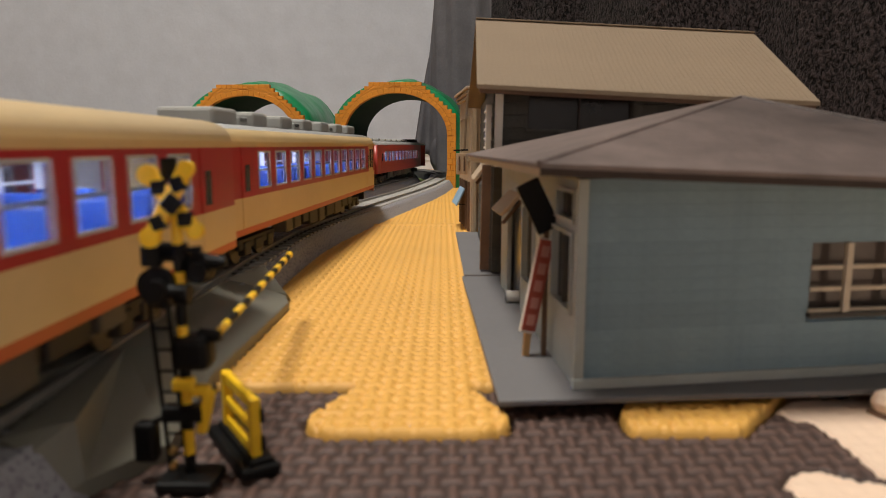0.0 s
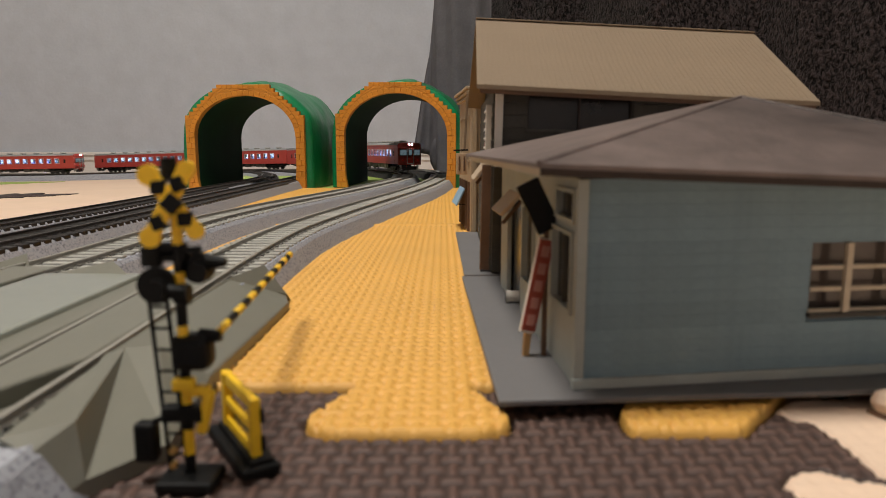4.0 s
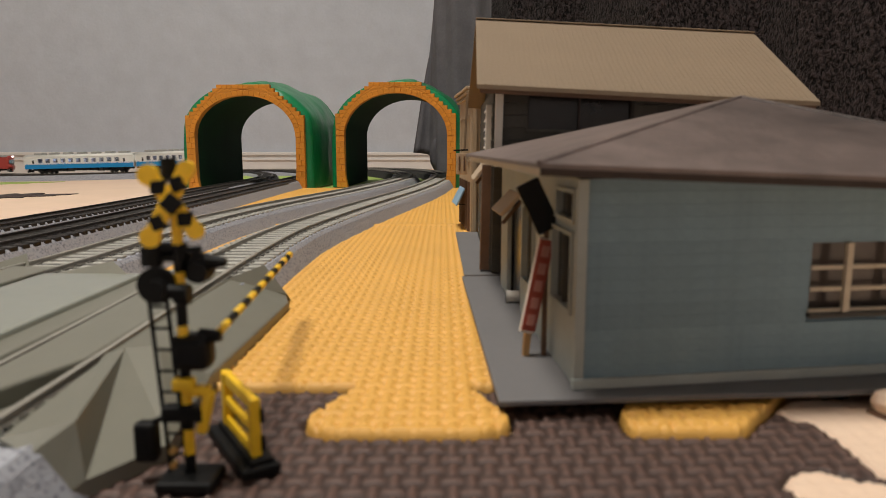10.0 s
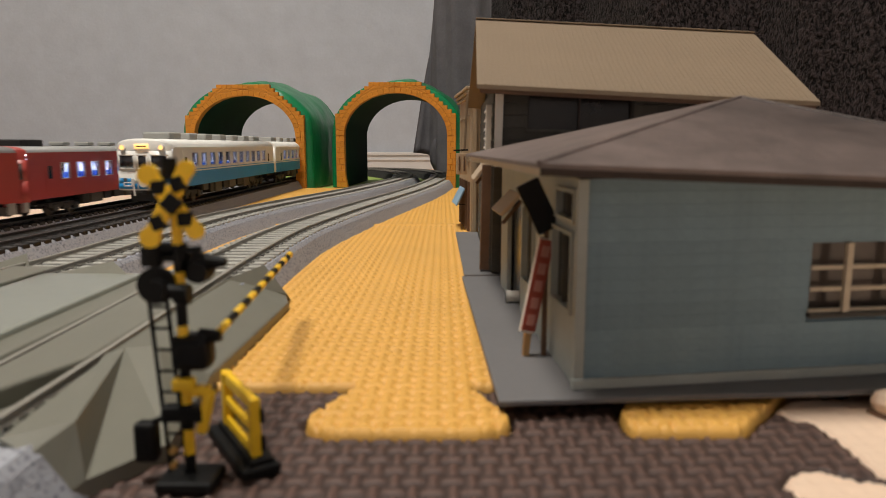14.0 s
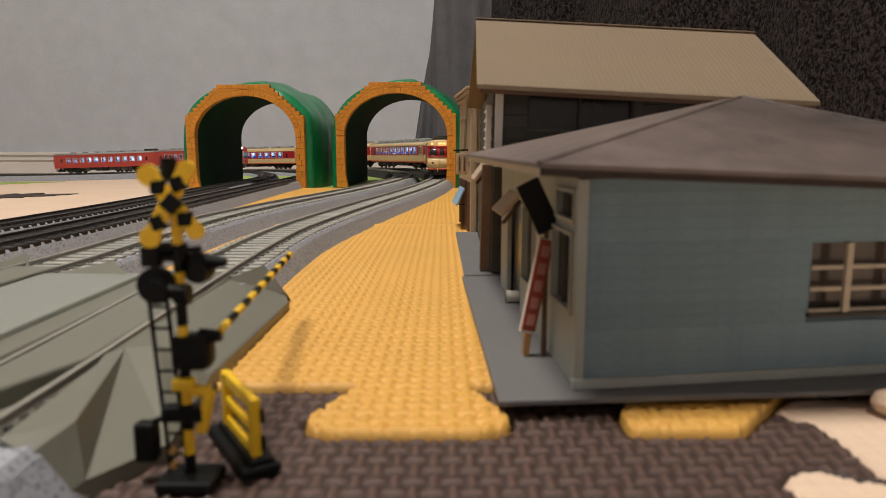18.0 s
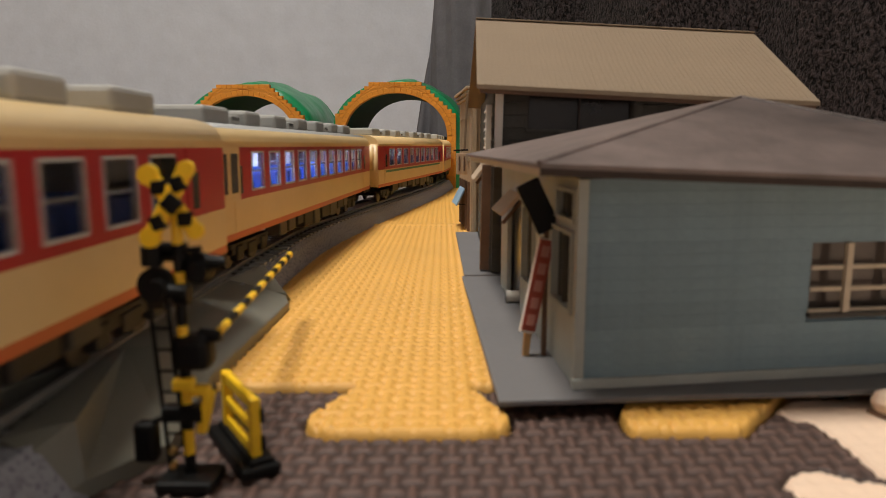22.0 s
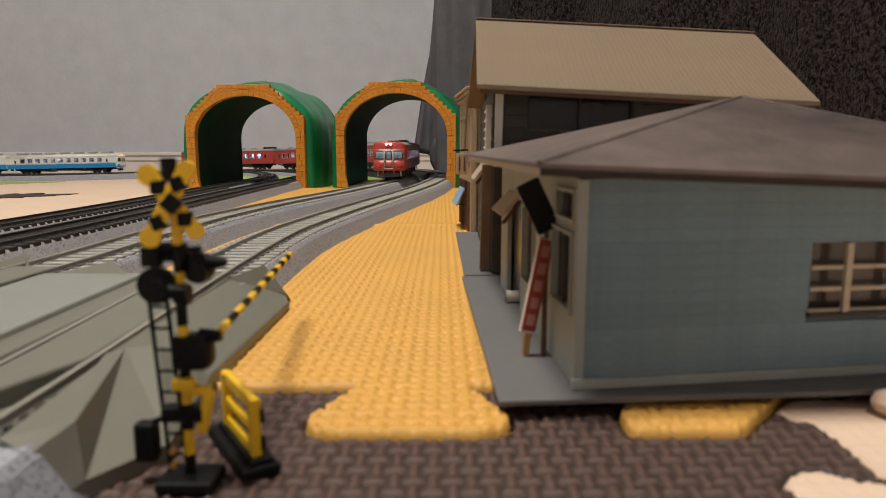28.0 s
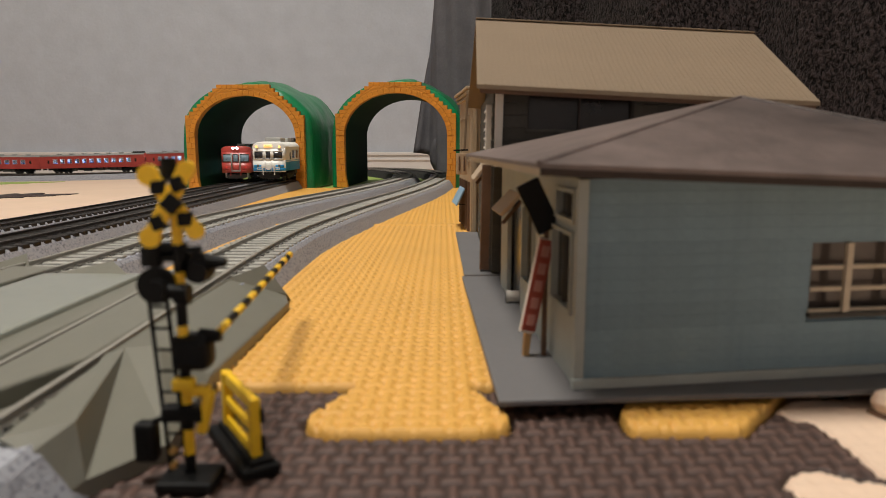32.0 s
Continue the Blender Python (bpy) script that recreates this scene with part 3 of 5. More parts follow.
        cuts = [i / n_piece for i in range(n_piece + 1)]
        if za < leg:
            cuts[1] = 0.40 if r % 2 else 0.60
        elif n_piece > 1 and r % 2:
            cuts[1:-1] = [q - 0.4 / n_piece for q in cuts[1:-1]]
        for side in (-1, 1):
            for f0, f1 in zip(cuts, cuts[1:]):
                piece([(side * (ia + (xo - ia) * f0), za), (side * (ia + (xo - ia) * f1), za), (side * (ib + (xo - ib) * f1), zb), (side * (ib + (xo - ib) * f0), zb)], -0.0012, 0.005)
    return t


TUNNEL_LABEL = "green plastic toy tunnel with an orange brick portal"
tunnel("toy_tunnel", -0.2470, 0.858, -3, 0.1500, 0.1280, 0.17, TUNNEL_LABEL)
tunnel("toy_tunnel", -0.0605, 0.875, -4, 0.1540, 0.1325, 0.17, TUNNEL_LABEL)


# ---- cloth hung behind the buildings ----
def blanket():
    key = np.array([(-0.050, 1.30), (0.02, 1.20), (0.12, 1.02), (0.24, 0.86), (0.38, 0.74), (0.55, 0.66), (0.80, 0.60), (1.2, 0.58)])
    n, mz = 260, 60
    u = np.linspace(0, 1, len(key))
    g = np.linspace(0, 1, n)
    px, py = np.interp(g, u, key[:, 0]), np.interp(g, u, key[:, 1])
    for _ in range(30):
        px[1:-1], py[1:-1] = (px[:-2] + px[2:]) / 2, (py[:-2] + py[2:]) / 2
    verts, faces = [], []
    for j in range(mz + 1):
        f = j / mz
        for i in range(n):
            fold = 0.026 * math.sin(i * 0.145 + 0.8 * math.sin(f * 3)) * (0.5 + 0.5 * (1 - f)) + 0.006 * math.sin(i * 0.41 + f * 5)
            low = -0.012 + 0.052 * math.exp(-((i / 20.0) ** 2))
            z = low + (0.75 - low) * f
            lean = 0.06 * math.exp(-i / 14.0) * f
            verts.append((px[i] + lean + fold * 0.5, py[i] + fold, z))
    # left of the cut the cloth is smooth, its lit tone put in the colour
    cut = 56
    lit_cloth = []
    for j in range(mz):
        for i in range(n - 1):
            a = j * n + i
            (lit_cloth if i < cut else faces).append((a, a + 1, a + n + 1, a + n))
    b = thing("blanket", pose(0, 0, 0), "dark grey fleece blanket hung in folds behind the model houses", "blanket")
    for name, fs, mname in (("fleece_side", faces, "cloth"), ("lining_side", lit_cloth, "lit_cloth")):
        used = sorted({v for f in fs for v in f})
        at = {v: k for k, v in enumerate(used)}
        o = sheet(name, [verts[v] for v in used], [tuple(at[v] for v in f) for f in fs], M[mname], b, True)
        if name == "lining_side":
            tagged(o, "smooth grey folded edge")
        s = o.modifiers.new("thick", "SOLIDIFY")
        s.thickness = 0.012
    bm = bmesh.new()
    bmesh.ops.create_icosphere(bm, subdivisions=4, radius=1.0)
    for v in bm.verts:
        k = 1 + 0.16 * noise.noise(v.co * 1.7) + 0.05 * noise.noise(v.co * 6)
        v.co = Vector((v.co.x * 0.036 * k + 0.35 * v.co.z * -0.02, v.co.y * 0.030 * k, v.co.z * 0.040 * k))
    for f in bm.faces:
        f.smooth = True
    part("rolled_hem", bm, M["lit_cloth"], b, "rolled-up grey hem").matrix_basis = pose(0.012, 1.262, 0.034, 0, 18, 0)


blanket()


# ---- buildings ----
def hip_roof(w, d, rise, run, z, over_f, thick, bm=None):
    """A hipped roof over w by d from the origin corner; the ridge runs along y."""
    bm = bm or bmesh.new()
    a = [(0, 0, z), (w, 0, z), (w, d, z), (0, d, z), (w / 2, run, z + rise), (w / 2, d - run, z + rise)]
    top = [bm.verts.new(v) for v in a]
    low = [bm.verts.new((x, y, zz - thick)) for x, y, zz in a[:4]]
    for f in ((0, 1, 4), (1, 2, 5, 4), (2, 3, 5), (3, 0, 4, 5)):
        bm.faces.new([top[k] for k in f])
    for k in range(4):
        bm.faces.new((top[k], low[k], low[(k + 1) % 4], top[(k + 1) % 4]))
    bm.faces.new(low[::-1])
    return bm


def wall_with_openings(w, h, holes, thick, bm=None):
    """A wall in the x-z plane (front at y = 0) with rectangular holes (x0, x1, z0, z1) in left-to-right order."""
    bm = bm or bmesh.new()
    xs = sorted({0, w, *[v for q in holes for v in q[:2]]})
    zs = sorted({0, h, *[v for q in holes for v in q[2:]]})
    for i in range(len(xs) - 1):
        for j in range(len(zs) - 1):
            cx, cz = (xs[i] + xs[i + 1]) / 2, (zs[j] + zs[j + 1]) / 2
            if any(q[0] < cx < q[1] and q[2] < cz < q[3] for q in holes):
                continue
            box(xs[i + 1] - xs[i], thick, zs[j + 1] - zs[j], cx, thick / 2, cz, 0, bm)
    bmesh.ops.remove_doubles(bm, verts=bm.verts, dist=1e-6)
    return bm


M["card_tan"] = mat("light_tan_card", (0.46, 0.35, 0.24), 0.7, vary=0.06, scale=60)
M["house_pane"] = mat("smoky_window_sheet", (0.085, 0.069, 0.060), 0.12, vary=0.25, scale=35)
M["dark_fascia"] = mat("dark_brown_edge", (0.035, 0.022, 0.017), 0.7, vary=0.2, scale=120)
M["bar_cream"] = mat("cream_glazing_bar", (0.52, 0.45, 0.34), 0.6, vary=0.08, scale=90)


def station_house():
    h = thing("station_house", pose(0.0276, 0.1364, 0.0033, 0, 0, 3.6), "pale blue boarded model house with a mauve-grey hipped roof", "house", "model houses")
    W, D, Hh = 0.116, 0.105, 0.0436
    front_win = (0.0522, 0.0880, 0.0142, 0.0296)
    front = pose(0, 0, 0, 0, 0, 4.6)
    askew = Matrix.Translation((0, 0, Hh)) @ pose(0, 0, 0, 0, 2.3, 0) @ Matrix.Translation((0, 0, -Hh))
    part("front_wall", wall_with_openings(W, Hh - 0.0012, [front_win], 0.0015), M["house_blue"], h).matrix_basis = front
    side = wall_with_openings(D, Hh, [(0.004, 0.021, 0.0155, 0.0315), (0.0025, 0.018, 0.0350, 0.0405), (0.045, 0.060, 0.012, 0.033), (0.066, 0.092, 0.0, 0.034)], 0.0015)
    bmesh.ops.transform(side, matrix=pose(0, 0, 0, 0, 0, 90) @ Matrix.Diagonal((1, -1, 1, 1)), verts=side.verts)
    bmesh.ops.recalc_face_normals(side, faces=side.faces)
    part("side_wall", side, M["house_side"], h, "pale grey boarded wall")
    part("back_wall", box(W, 0.0015, Hh, W / 2, D, Hh / 2), M["house_cream"], h)
    part("end_wall", box(0.0015, D, Hh, W, D / 2, Hh / 2), M["house_blue"], h)
    # boards of the front
    rows = 16
    bh = (Hh - 0.002) / rows
    for r in range(rows):
        z0 = 0.002 + r * bh
        spans = [(0.0016, W)]
        if z0 + bh > front_win[2] and z0 < front_win[3]:
            spans = [(0.0016, front_win[0] - 0.001), (front_win[1] + 0.001, W)]
        for a, b in spans:
            o = part("board", box(b - a, 0.0010, bh * 0.985, 0, 0, 0), M["house_blue"], h)
            o.matrix_basis = front @ pose((a + b) / 2, -0.0004, z0 + bh / 2, -1.6, 0, 0)
    part("corner_post", box(0.0022, 0.0022, Hh, 0.0004, -0.0002, Hh / 2, 0.0002), M["house_side"], h, "cream corner post")
    part("sill_board", box(W + 0.002, 0.0016, 0.0022, W / 2, -0.0010, 0.0011, 0.0002), M["house_side"], h, "cream foot board").matrix_basis = front
    win = part("window", box(front_win[1] - front_win[0], 0.0006, front_win[3] - front_win[2], (front_win[0] + front_win[1]) / 2, 0.0035, (front_win[2] + front_win[3]) / 2), M["house_pane"], h)
    win.matrix_basis = front
    zc, zh = (front_win[2] + front_win[3]) / 2, front_win[3] - front_win[2]
    wl = front_win[1] - front_win[0]
    for x in (0.235, 0.62, 0.96):
        part("mullion", box(0.0016, 0.0012, zh, front_win[0] + wl * x, -0.0005, zc, 0.0002), M["bar_cream"], win)
    for f in (0.35, 0.66, 0.97):
        part("glazing_bar", box(wl, 0.0008, 0.0009, front_win[0] + wl / 2, 0.0000, front_win[2] + zh * (1 - f), 0.0001), M["bar_cream"], win)
    part("window_sill", box(wl + 0.001, 0.0016, 0.0010, front_win[0] + wl / 2, -0.0008, front_win[2] - 0.0004, 0.0002), M["board_grey"], win)
    for q in ((0.004, 0.021, 0.0155, 0.0315), (0.0025, 0.018, 0.0350, 0.0405), (0.045, 0.060, 0.012, 0.033)):
        p = part("window", box(0.0006, q[1] - q[0], q[3] - q[2], 0.0012, (q[0] + q[1]) / 2, (q[2] + q[3]) / 2), M["dark_win"], h)
        part("mullion", box(0.0012, 0.0007, q[3] - q[2], 0.0004, (q[0] + q[1]) / 2, (q[2] + q[3]) / 2), M["board_grey"], p)
        part("window_frame", wall_frame(q, 0.0008), M["house_side"], p)
    part("entrance_recess", box(0.004, 0.026, 0.034, 0.004, 0.079, 0.017), M["dark_win"], h)
    roof = part("roof", hip_roof(W + 0.022, D + 0.022 + 0.012, 0.0193, 0.0650, Hh + 0.0030, 0, 0.0009), M["roof_grey"], h, "mauve-grey card roof")
    roof.matrix_basis = askew @ pose(-0.0110, -0.0115, 0)
    part("hip_cap", rod((0.0, 0.0, Hh + 0.0030), ((W + 0.022) / 2, 0.0650, Hh + 0.0223), 0.0006, None, 8), M["roof_grey"], roof)
    part("hip_cap", rod((W + 0.022, 0.0, Hh + 0.0030), ((W + 0.022) / 2, 0.0650, Hh + 0.0223), 0.0006, None, 8), M["roof_grey"], roof)
    part("fascia", box(W + 0.021, 0.0008, 0.0014, W / 2, -0.0106, Hh + 0.0014), M["dark_fascia"], h).matrix_basis = askew
    part("fascia", box(0.0008, D + 0.021, 0.0014, -0.0102, D / 2, Hh + 0.0014), M["bar_cream"], h).matrix_basis = askew
    part("soffit", box(W + 0.02, D + 0.02, 0.0006, W / 2, D / 2, Hh + 0.0010), M["house_cream"], h).matrix_basis = askew
    # porch canopy over the entrance
    can = part("canopy", box(0.0100, 0.020, 0.0012, -0.0022, 0.079, 0.0328, 0.0002, ry=-46), M["card_tan"], h, "small tan porch roof")
    part("canopy_brace", box(0.0010, 0.0010, 0.009, -0.002, 0.071, 0.0300, ry=40), M["wood"], can)
    return h


def wall_frame(q, t):
    """A thin frame round an opening in the side wall."""
    y0, y1, z0, z1 = q
    bm = bmesh.new()
    box(0.0012, y1 - y0 + 2 * t, t, -0.0003, (y0 + y1) / 2, z0 - t / 2, 0, bm)
    box(0.0012, y1 - y0 + 2 * t, t, -0.0003, (y0 + y1) / 2, z1 + t / 2, 0, bm)
    box(0.0012, t, z1 - z0, -0.0003, y0 - t / 2, (z0 + z1) / 2, 0, bm)
    box(0.0012, t, z1 - z0, -0.0003, y1 + t / 2, (z0 + z1) / 2, 0, bm)
    return bm


def base_plate(x, y, w, d, turn, label, skew=0.0):
    t = thing("base_plate", pose(x, y, 0.0, 0, 0, turn), label, "base plate", "building base plates")
    bm = box(w, d, 0.0013, w / 2, d / 2, 0.0026, 0.0003)
    for v in bm.verts:
        if v.co.y < d / 2:
            v.co.y += skew * v.co.x
    part("slab", bm, M["plate"], t)
    for i in range(3):
        for j in range(2):
            part("foot", box(0.006, 0.006, 0.0036, 0.014 + i * (w - 0.028) / 2, 0.014 + j * (d - 0.028), 0.0003), M["black"], t)
    return t


def two_storey():
    h = thing("two_storey_house", pose(0.0190, 0.2640, 0.0040, 0, 1.0, -0.6), "dark grey boarded two-storey model house with a tan gable roof", "house", "model houses")
    W, D, eave_h, R = 0.1150, 0.110, 0.0740, 0.0310
    Hh = 0.0705
    holes = [(0.0125, 0.0520, 0.0560, 0.0700)]
    part("front_wall", wall_with_openings(W, Hh, holes, 0.0015), M["board_grey"], h)
    rows = 15
    bh = Hh / rows
    for r in range(rows):
        z0 = r * bh
        spans = [(0.0, W)]
        if z0 + bh > 0.056 and z0 < 0.070:
            spans = [(0.0, 0.0120), (0.0525, W)]
        for a, b in spans:
            o = part("board", box(b - a, 0.0010, bh * 0.97), M["board_grey"], h)
            o.matrix_basis = pose((a + b) / 2, -0.0004, z0 + bh / 2, -4, 0, 0)
    for q in holes:
        w = part("window", box(q[1] - q[0], 0.0006, q[3] - q[2], (q[0] + q[1]) / 2, 0.0030, (q[2] + q[3]) / 2), M["dark_win"], h)
        for f in (0.0, 0.5, 1.0):
            part("mullion", box(0.0008, 0.0010, q[3] - q[2], q[0] + (q[1] - q[0]) * f, 0.0018, (q[2] + q[3]) / 2), M["dark_fascia"], w)
        part("window_head", box(q[1] - q[0] + 0.002, 0.0016, 0.0010, (q[0] + q[1]) / 2, -0.0006, q[3] + 0.0003), M["dark_fascia"], w)
        part("window_sill", box(q[1] - q[0] + 0.002, 0.0020, 0.0010, (q[0] + q[1]) / 2, -0.0006, q[2] - 0.0005), M["board_grey"], w)
    part("floor_deck", box(W - 0.004, D - 0.004, 0.001, W / 2, D / 2, 0.045), M["wood"], h)
    part("side_wall", box(0.0015, D, Hh, 0.00075, D / 2 + 0.001, Hh / 2), M["board_grey"], h)
    part("end_wall", box(0.0015, D, Hh, W, D / 2, Hh / 2), M["board_grey"], h)
    part("back_wall", box(W, 0.0015, Hh, W / 2, D, Hh / 2), M["board_grey"], h)
    # side boards and upper side window
    for r in range(rows):
        o = part("board", box(0.0010, D - 0.002, bh * 0.97), M["board_grey"], h)
        o.matrix_basis = pose(-0.0003, D / 2 + 0.002, r * bh + bh / 2, 0, -4, 0)
    sw = part("window", box(0.0010, 0.026, 0.019, -0.0016, 0.026, 0.056), M["dark_win"], h)
    part("window_frame", box(0.0030, 0.0020, 0.0190, -0.0016, 0.0115, 0.056, 0.0003), M["paper"], sw, "white shutter box")
    for k in range(5):
        part("shutter_slat", box(0.0022, 0.022, 0.0009, -0.0014, 0.028, 0.0485 + k * 0.0038, ry=10), M["paper"], sw)
    part("drain_pipe", box(0.0030, 0.0030, 0.029, 0.0012, -0.0020, 0.0560, 0.0004), M["paper"], h, "white upright batten")
    # gable roof
    Hh = eave_h
    ov, oe = 0.0055, 0.010
    bm = bmesh.new()
    t = 0.0016
    x0, x1 = -0.0100, W + 0.0005
    zr, ze = Hh + R - 0.001, Hh - 0.0045
    prof = [(-oe, ze), (D / 2, zr), (D + oe, ze), (D + oe, ze - t), (D / 2, zr - t * 1.2), (-oe, ze - t)]
    a = [bm.verts.new((x0, y, z)) for y, z in prof]
    b = [bm.verts.new((x1, y, z)) for y, z in prof]
    for k in range(6):
        bm.faces.new((a[k], a[(k + 1) % 6], b[(k + 1) % 6], b[k]))
    for s in (a, b):
        bm.faces.new((s[0], s[1], s[4], s[5]))
        bm.faces.new((s[1], s[2], s[3], s[4]))
    bmesh.ops.recalc_face_normals(bm, faces=bm.faces)
    roof = part("roof", bm, M["roof_tan"], h, "tan corrugated card roof")
    roof.matrix_basis = pose(0, 0, 0.0018, 0, 1.9, 0)
    part("eave_board", box(x1 - x0 - 0.002, 0.0010, 0.0016, (x0 + x1) / 2, -oe + 0.0012, ze - t - 0.0006), M["wood"], roof, "dark brown eave board")
    part("ridge_cap", box(x1 - x0, 0.0036, 0.0006, (x0 + x1) / 2, D / 2, zr + 0.0001, 0.0002), M["roof_tan"], roof)
    part("barge_board", box(0.0012, 0.0018, 0.0300, x0 - 0.0006, D + oe - 0.004, ze - 0.009, 0.0002), M["roof_tan"], roof)
    slope = math.hypot(D / 2 + oe, zr - ze)
    ang = math.degrees(math.atan2(zr - ze, D / 2 + oe))
    rib = None
    for k in range(58):
        if rib is None:
            bb = box(0.0011, slope - 0.001, 0.00009)
            rib = bpy.data.meshes.new("roof_rib")
            bb.to_mesh(rib)
            bb.free()
            rib.materials.append(M["roof_tan"])
        o = part("roof_rib", rib, None, roof)
        o.matrix_basis = pose(x0 + 0.003 + k * (x1 - x0 - 0.006) / 57, (D / 2 - oe) / 2, (zr + ze) / 2 + 0.00003, ang, 0, 0)
    for x in (0.0008, W - 0.0008):
        gb = bmesh.new()
        vs = [gb.verts.new((x, 0, 0.0695)), gb.verts.new((x, D, 0.0695)), gb.verts.new((x, D / 2, zr - 0.006))]
        gb.faces.new(vs)
        bmesh.ops.solidify(gb, geom=gb.faces[:], thickness=0.0012)
        part("gable", gb, M["board_grey"], h)
    # lean-to porch roof and posts on the side facing the tracks
    porch = part("porch_roof", box(0.0125, 0.030, 0.0012, -0.0036, 0.022, 0.0405, 0.0002, ry=-54), M["card_tan"], h, "small tan porch roof")
    part("porch_brace", box(0.0012, 0.0012, 0.010, -0.003, 0.012, 0.0380, ry=40), M["wood"], porch)
    part("porch_post", box(0.0042, 0.0042, 0.0420, -0.0022, 0.0060, 0.0210, 0.0003), M["wood"], h, "brown wooden post")
    return h


def shop():
    h = thing("shop_house", pose(0.0168, 0.3995, 0.0, 0, 0, 4.0), "tan two-storey model shop with a moulded cornice", "house", "model houses")
    W, D, Hh = 0.110, 0.075, 0.0885
    holes = [(0.012, 0.022, 0.045, 0.070), (0.030, 0.040, 0.045, 0.070), (0.050, 0.060, 0.045, 0.070)]
    s = wall_with_openings(D, Hh, holes + [(0.010, 0.062, 0.004, 0.030)], 0.0015)
    bmesh.ops.transform(s, matrix=pose(0, 0, 0, 0, 0, 90) @ Matrix.Diagonal((1, -1, 1, 1)), verts=s.verts)
    bmesh.ops.recalc_face_normals(s, faces=s.faces)
    part("side_wall", s, M["tan_wall"], h)
    part("front_wall", box(W, 0.0015, Hh, W / 2, 0.00075, Hh / 2), M["tan_wall"], h)
    part("back_wall", box(W, 0.0015, Hh, W / 2, D, Hh / 2), M["tan_wall"], h)
    part("end_wall", box(0.0015, D, Hh, W, D / 2, Hh / 2), M["tan_wall"], h)
    part("roof", box(W, D, 0.0015, W / 2, D / 2, Hh + 0.0008), M["plate"], h)
    for q in holes:
        w = part("window", box(0.0006, q[1] - q[0], q[3] - q[2], 0.0012, (q[0] + q[1]) / 2, (q[2] + q[3]) / 2), M["dark_win"], h)
        part("window_frame", wall_frame(q, 0.0010), M["tan_wall"], w)
    part("shop_window", box(0.0006, 0.052, 0.026, 0.0013, 0.036, 0.017), M["dark_win"], h)
    for y in (0.010, 0.0235, 0.036, 0.049, 0.062):
        part("shop_post", box(0.0016, 0.0016, 0.030, -0.0006, y, 0.017), M["wood"], h)
    for k in range(3):
        part("cornice", box(0.0018 + k * 0.0012, D + 0.004, 0.0016, -0.0008 - k * 0.0005, D / 2, Hh - 0.0065 + k * 0.0022, 0.0003), M["tan_wall"], h)
        part("cornice", box(0.018, 0.0018 + k * 0.0012, 0.0016, 0.008, -0.0008 - k * 0.0005, Hh - 0.0065 + k * 0.0022, 0.0003), M["tan_wall"], h)
    for x in (0.0015, 0.0105):
        part("pilaster", box(0.0024, 0.0018, Hh - 0.006, x, -0.0008, (Hh - 0.006) / 2, 0.0002), M["tan_wall"], h)
    aw = part("awning", box(0.0120, 0.030, 0.0010, -0.0040, 0.040, 0.0215, 0.0002, ry=-63), M["blue_cloth"], h, "pale blue cloth awning")
    part("awning_rod", rod((-0.0005, 0.026, 0.0170), (-0.0060, 0.026, 0.0172), 0.0003), M["black"], aw)
    sg = part("hanging_sign", box(0.0065, 0.0022, 0.0130, -0.0040, 0.020, 0.0425, 0.0003), M["card_tan"], h, "cream hanging sign board")
    part("sign_bracket", rod((-0.009, 0.020, 0.0505), (0.001, 0.020, 0.0510), 0.0005), M["black"], sg)
    for k in range(2):
        part("sign_bar", box(0.0009, 0.0006, 0.0090, -0.0055 + k * 0.003, 0.0187, 0.0425), M["wood"], sg)
    return h


M["blue_cloth"] = mat("pale_blue_cloth", (0.25, 0.40, 0.55), 0.8, vary=0.12, scale=90)
base_plate(0.0111, 0.1288, 0.150, 0.131, 1.6, "grey card base plate under the blue house", 0.055)
base_plate(0.0084, 0.2626, 0.150, 0.134, 0.4, "grey card base plate under the two-storey house")
station_house()
two_storey()
shop()


def foam_piece():
    f = thing("foam_piece", pose(0.0945, 0.1300, -0.0005, 0, 0, 20), "small rounded beige foam mat offcut", "foam piece")
    part("foam_body", box(0.0130, 0.0110, 0.0052, 0, 0, 0.0026, 0.0024), M["beige_mat"], f)
    part("foam_base", box(0.0126, 0.0106, 0.0010, 0, 0, 0.0002, 0.0003), M["wood"], f)


foam_piece()


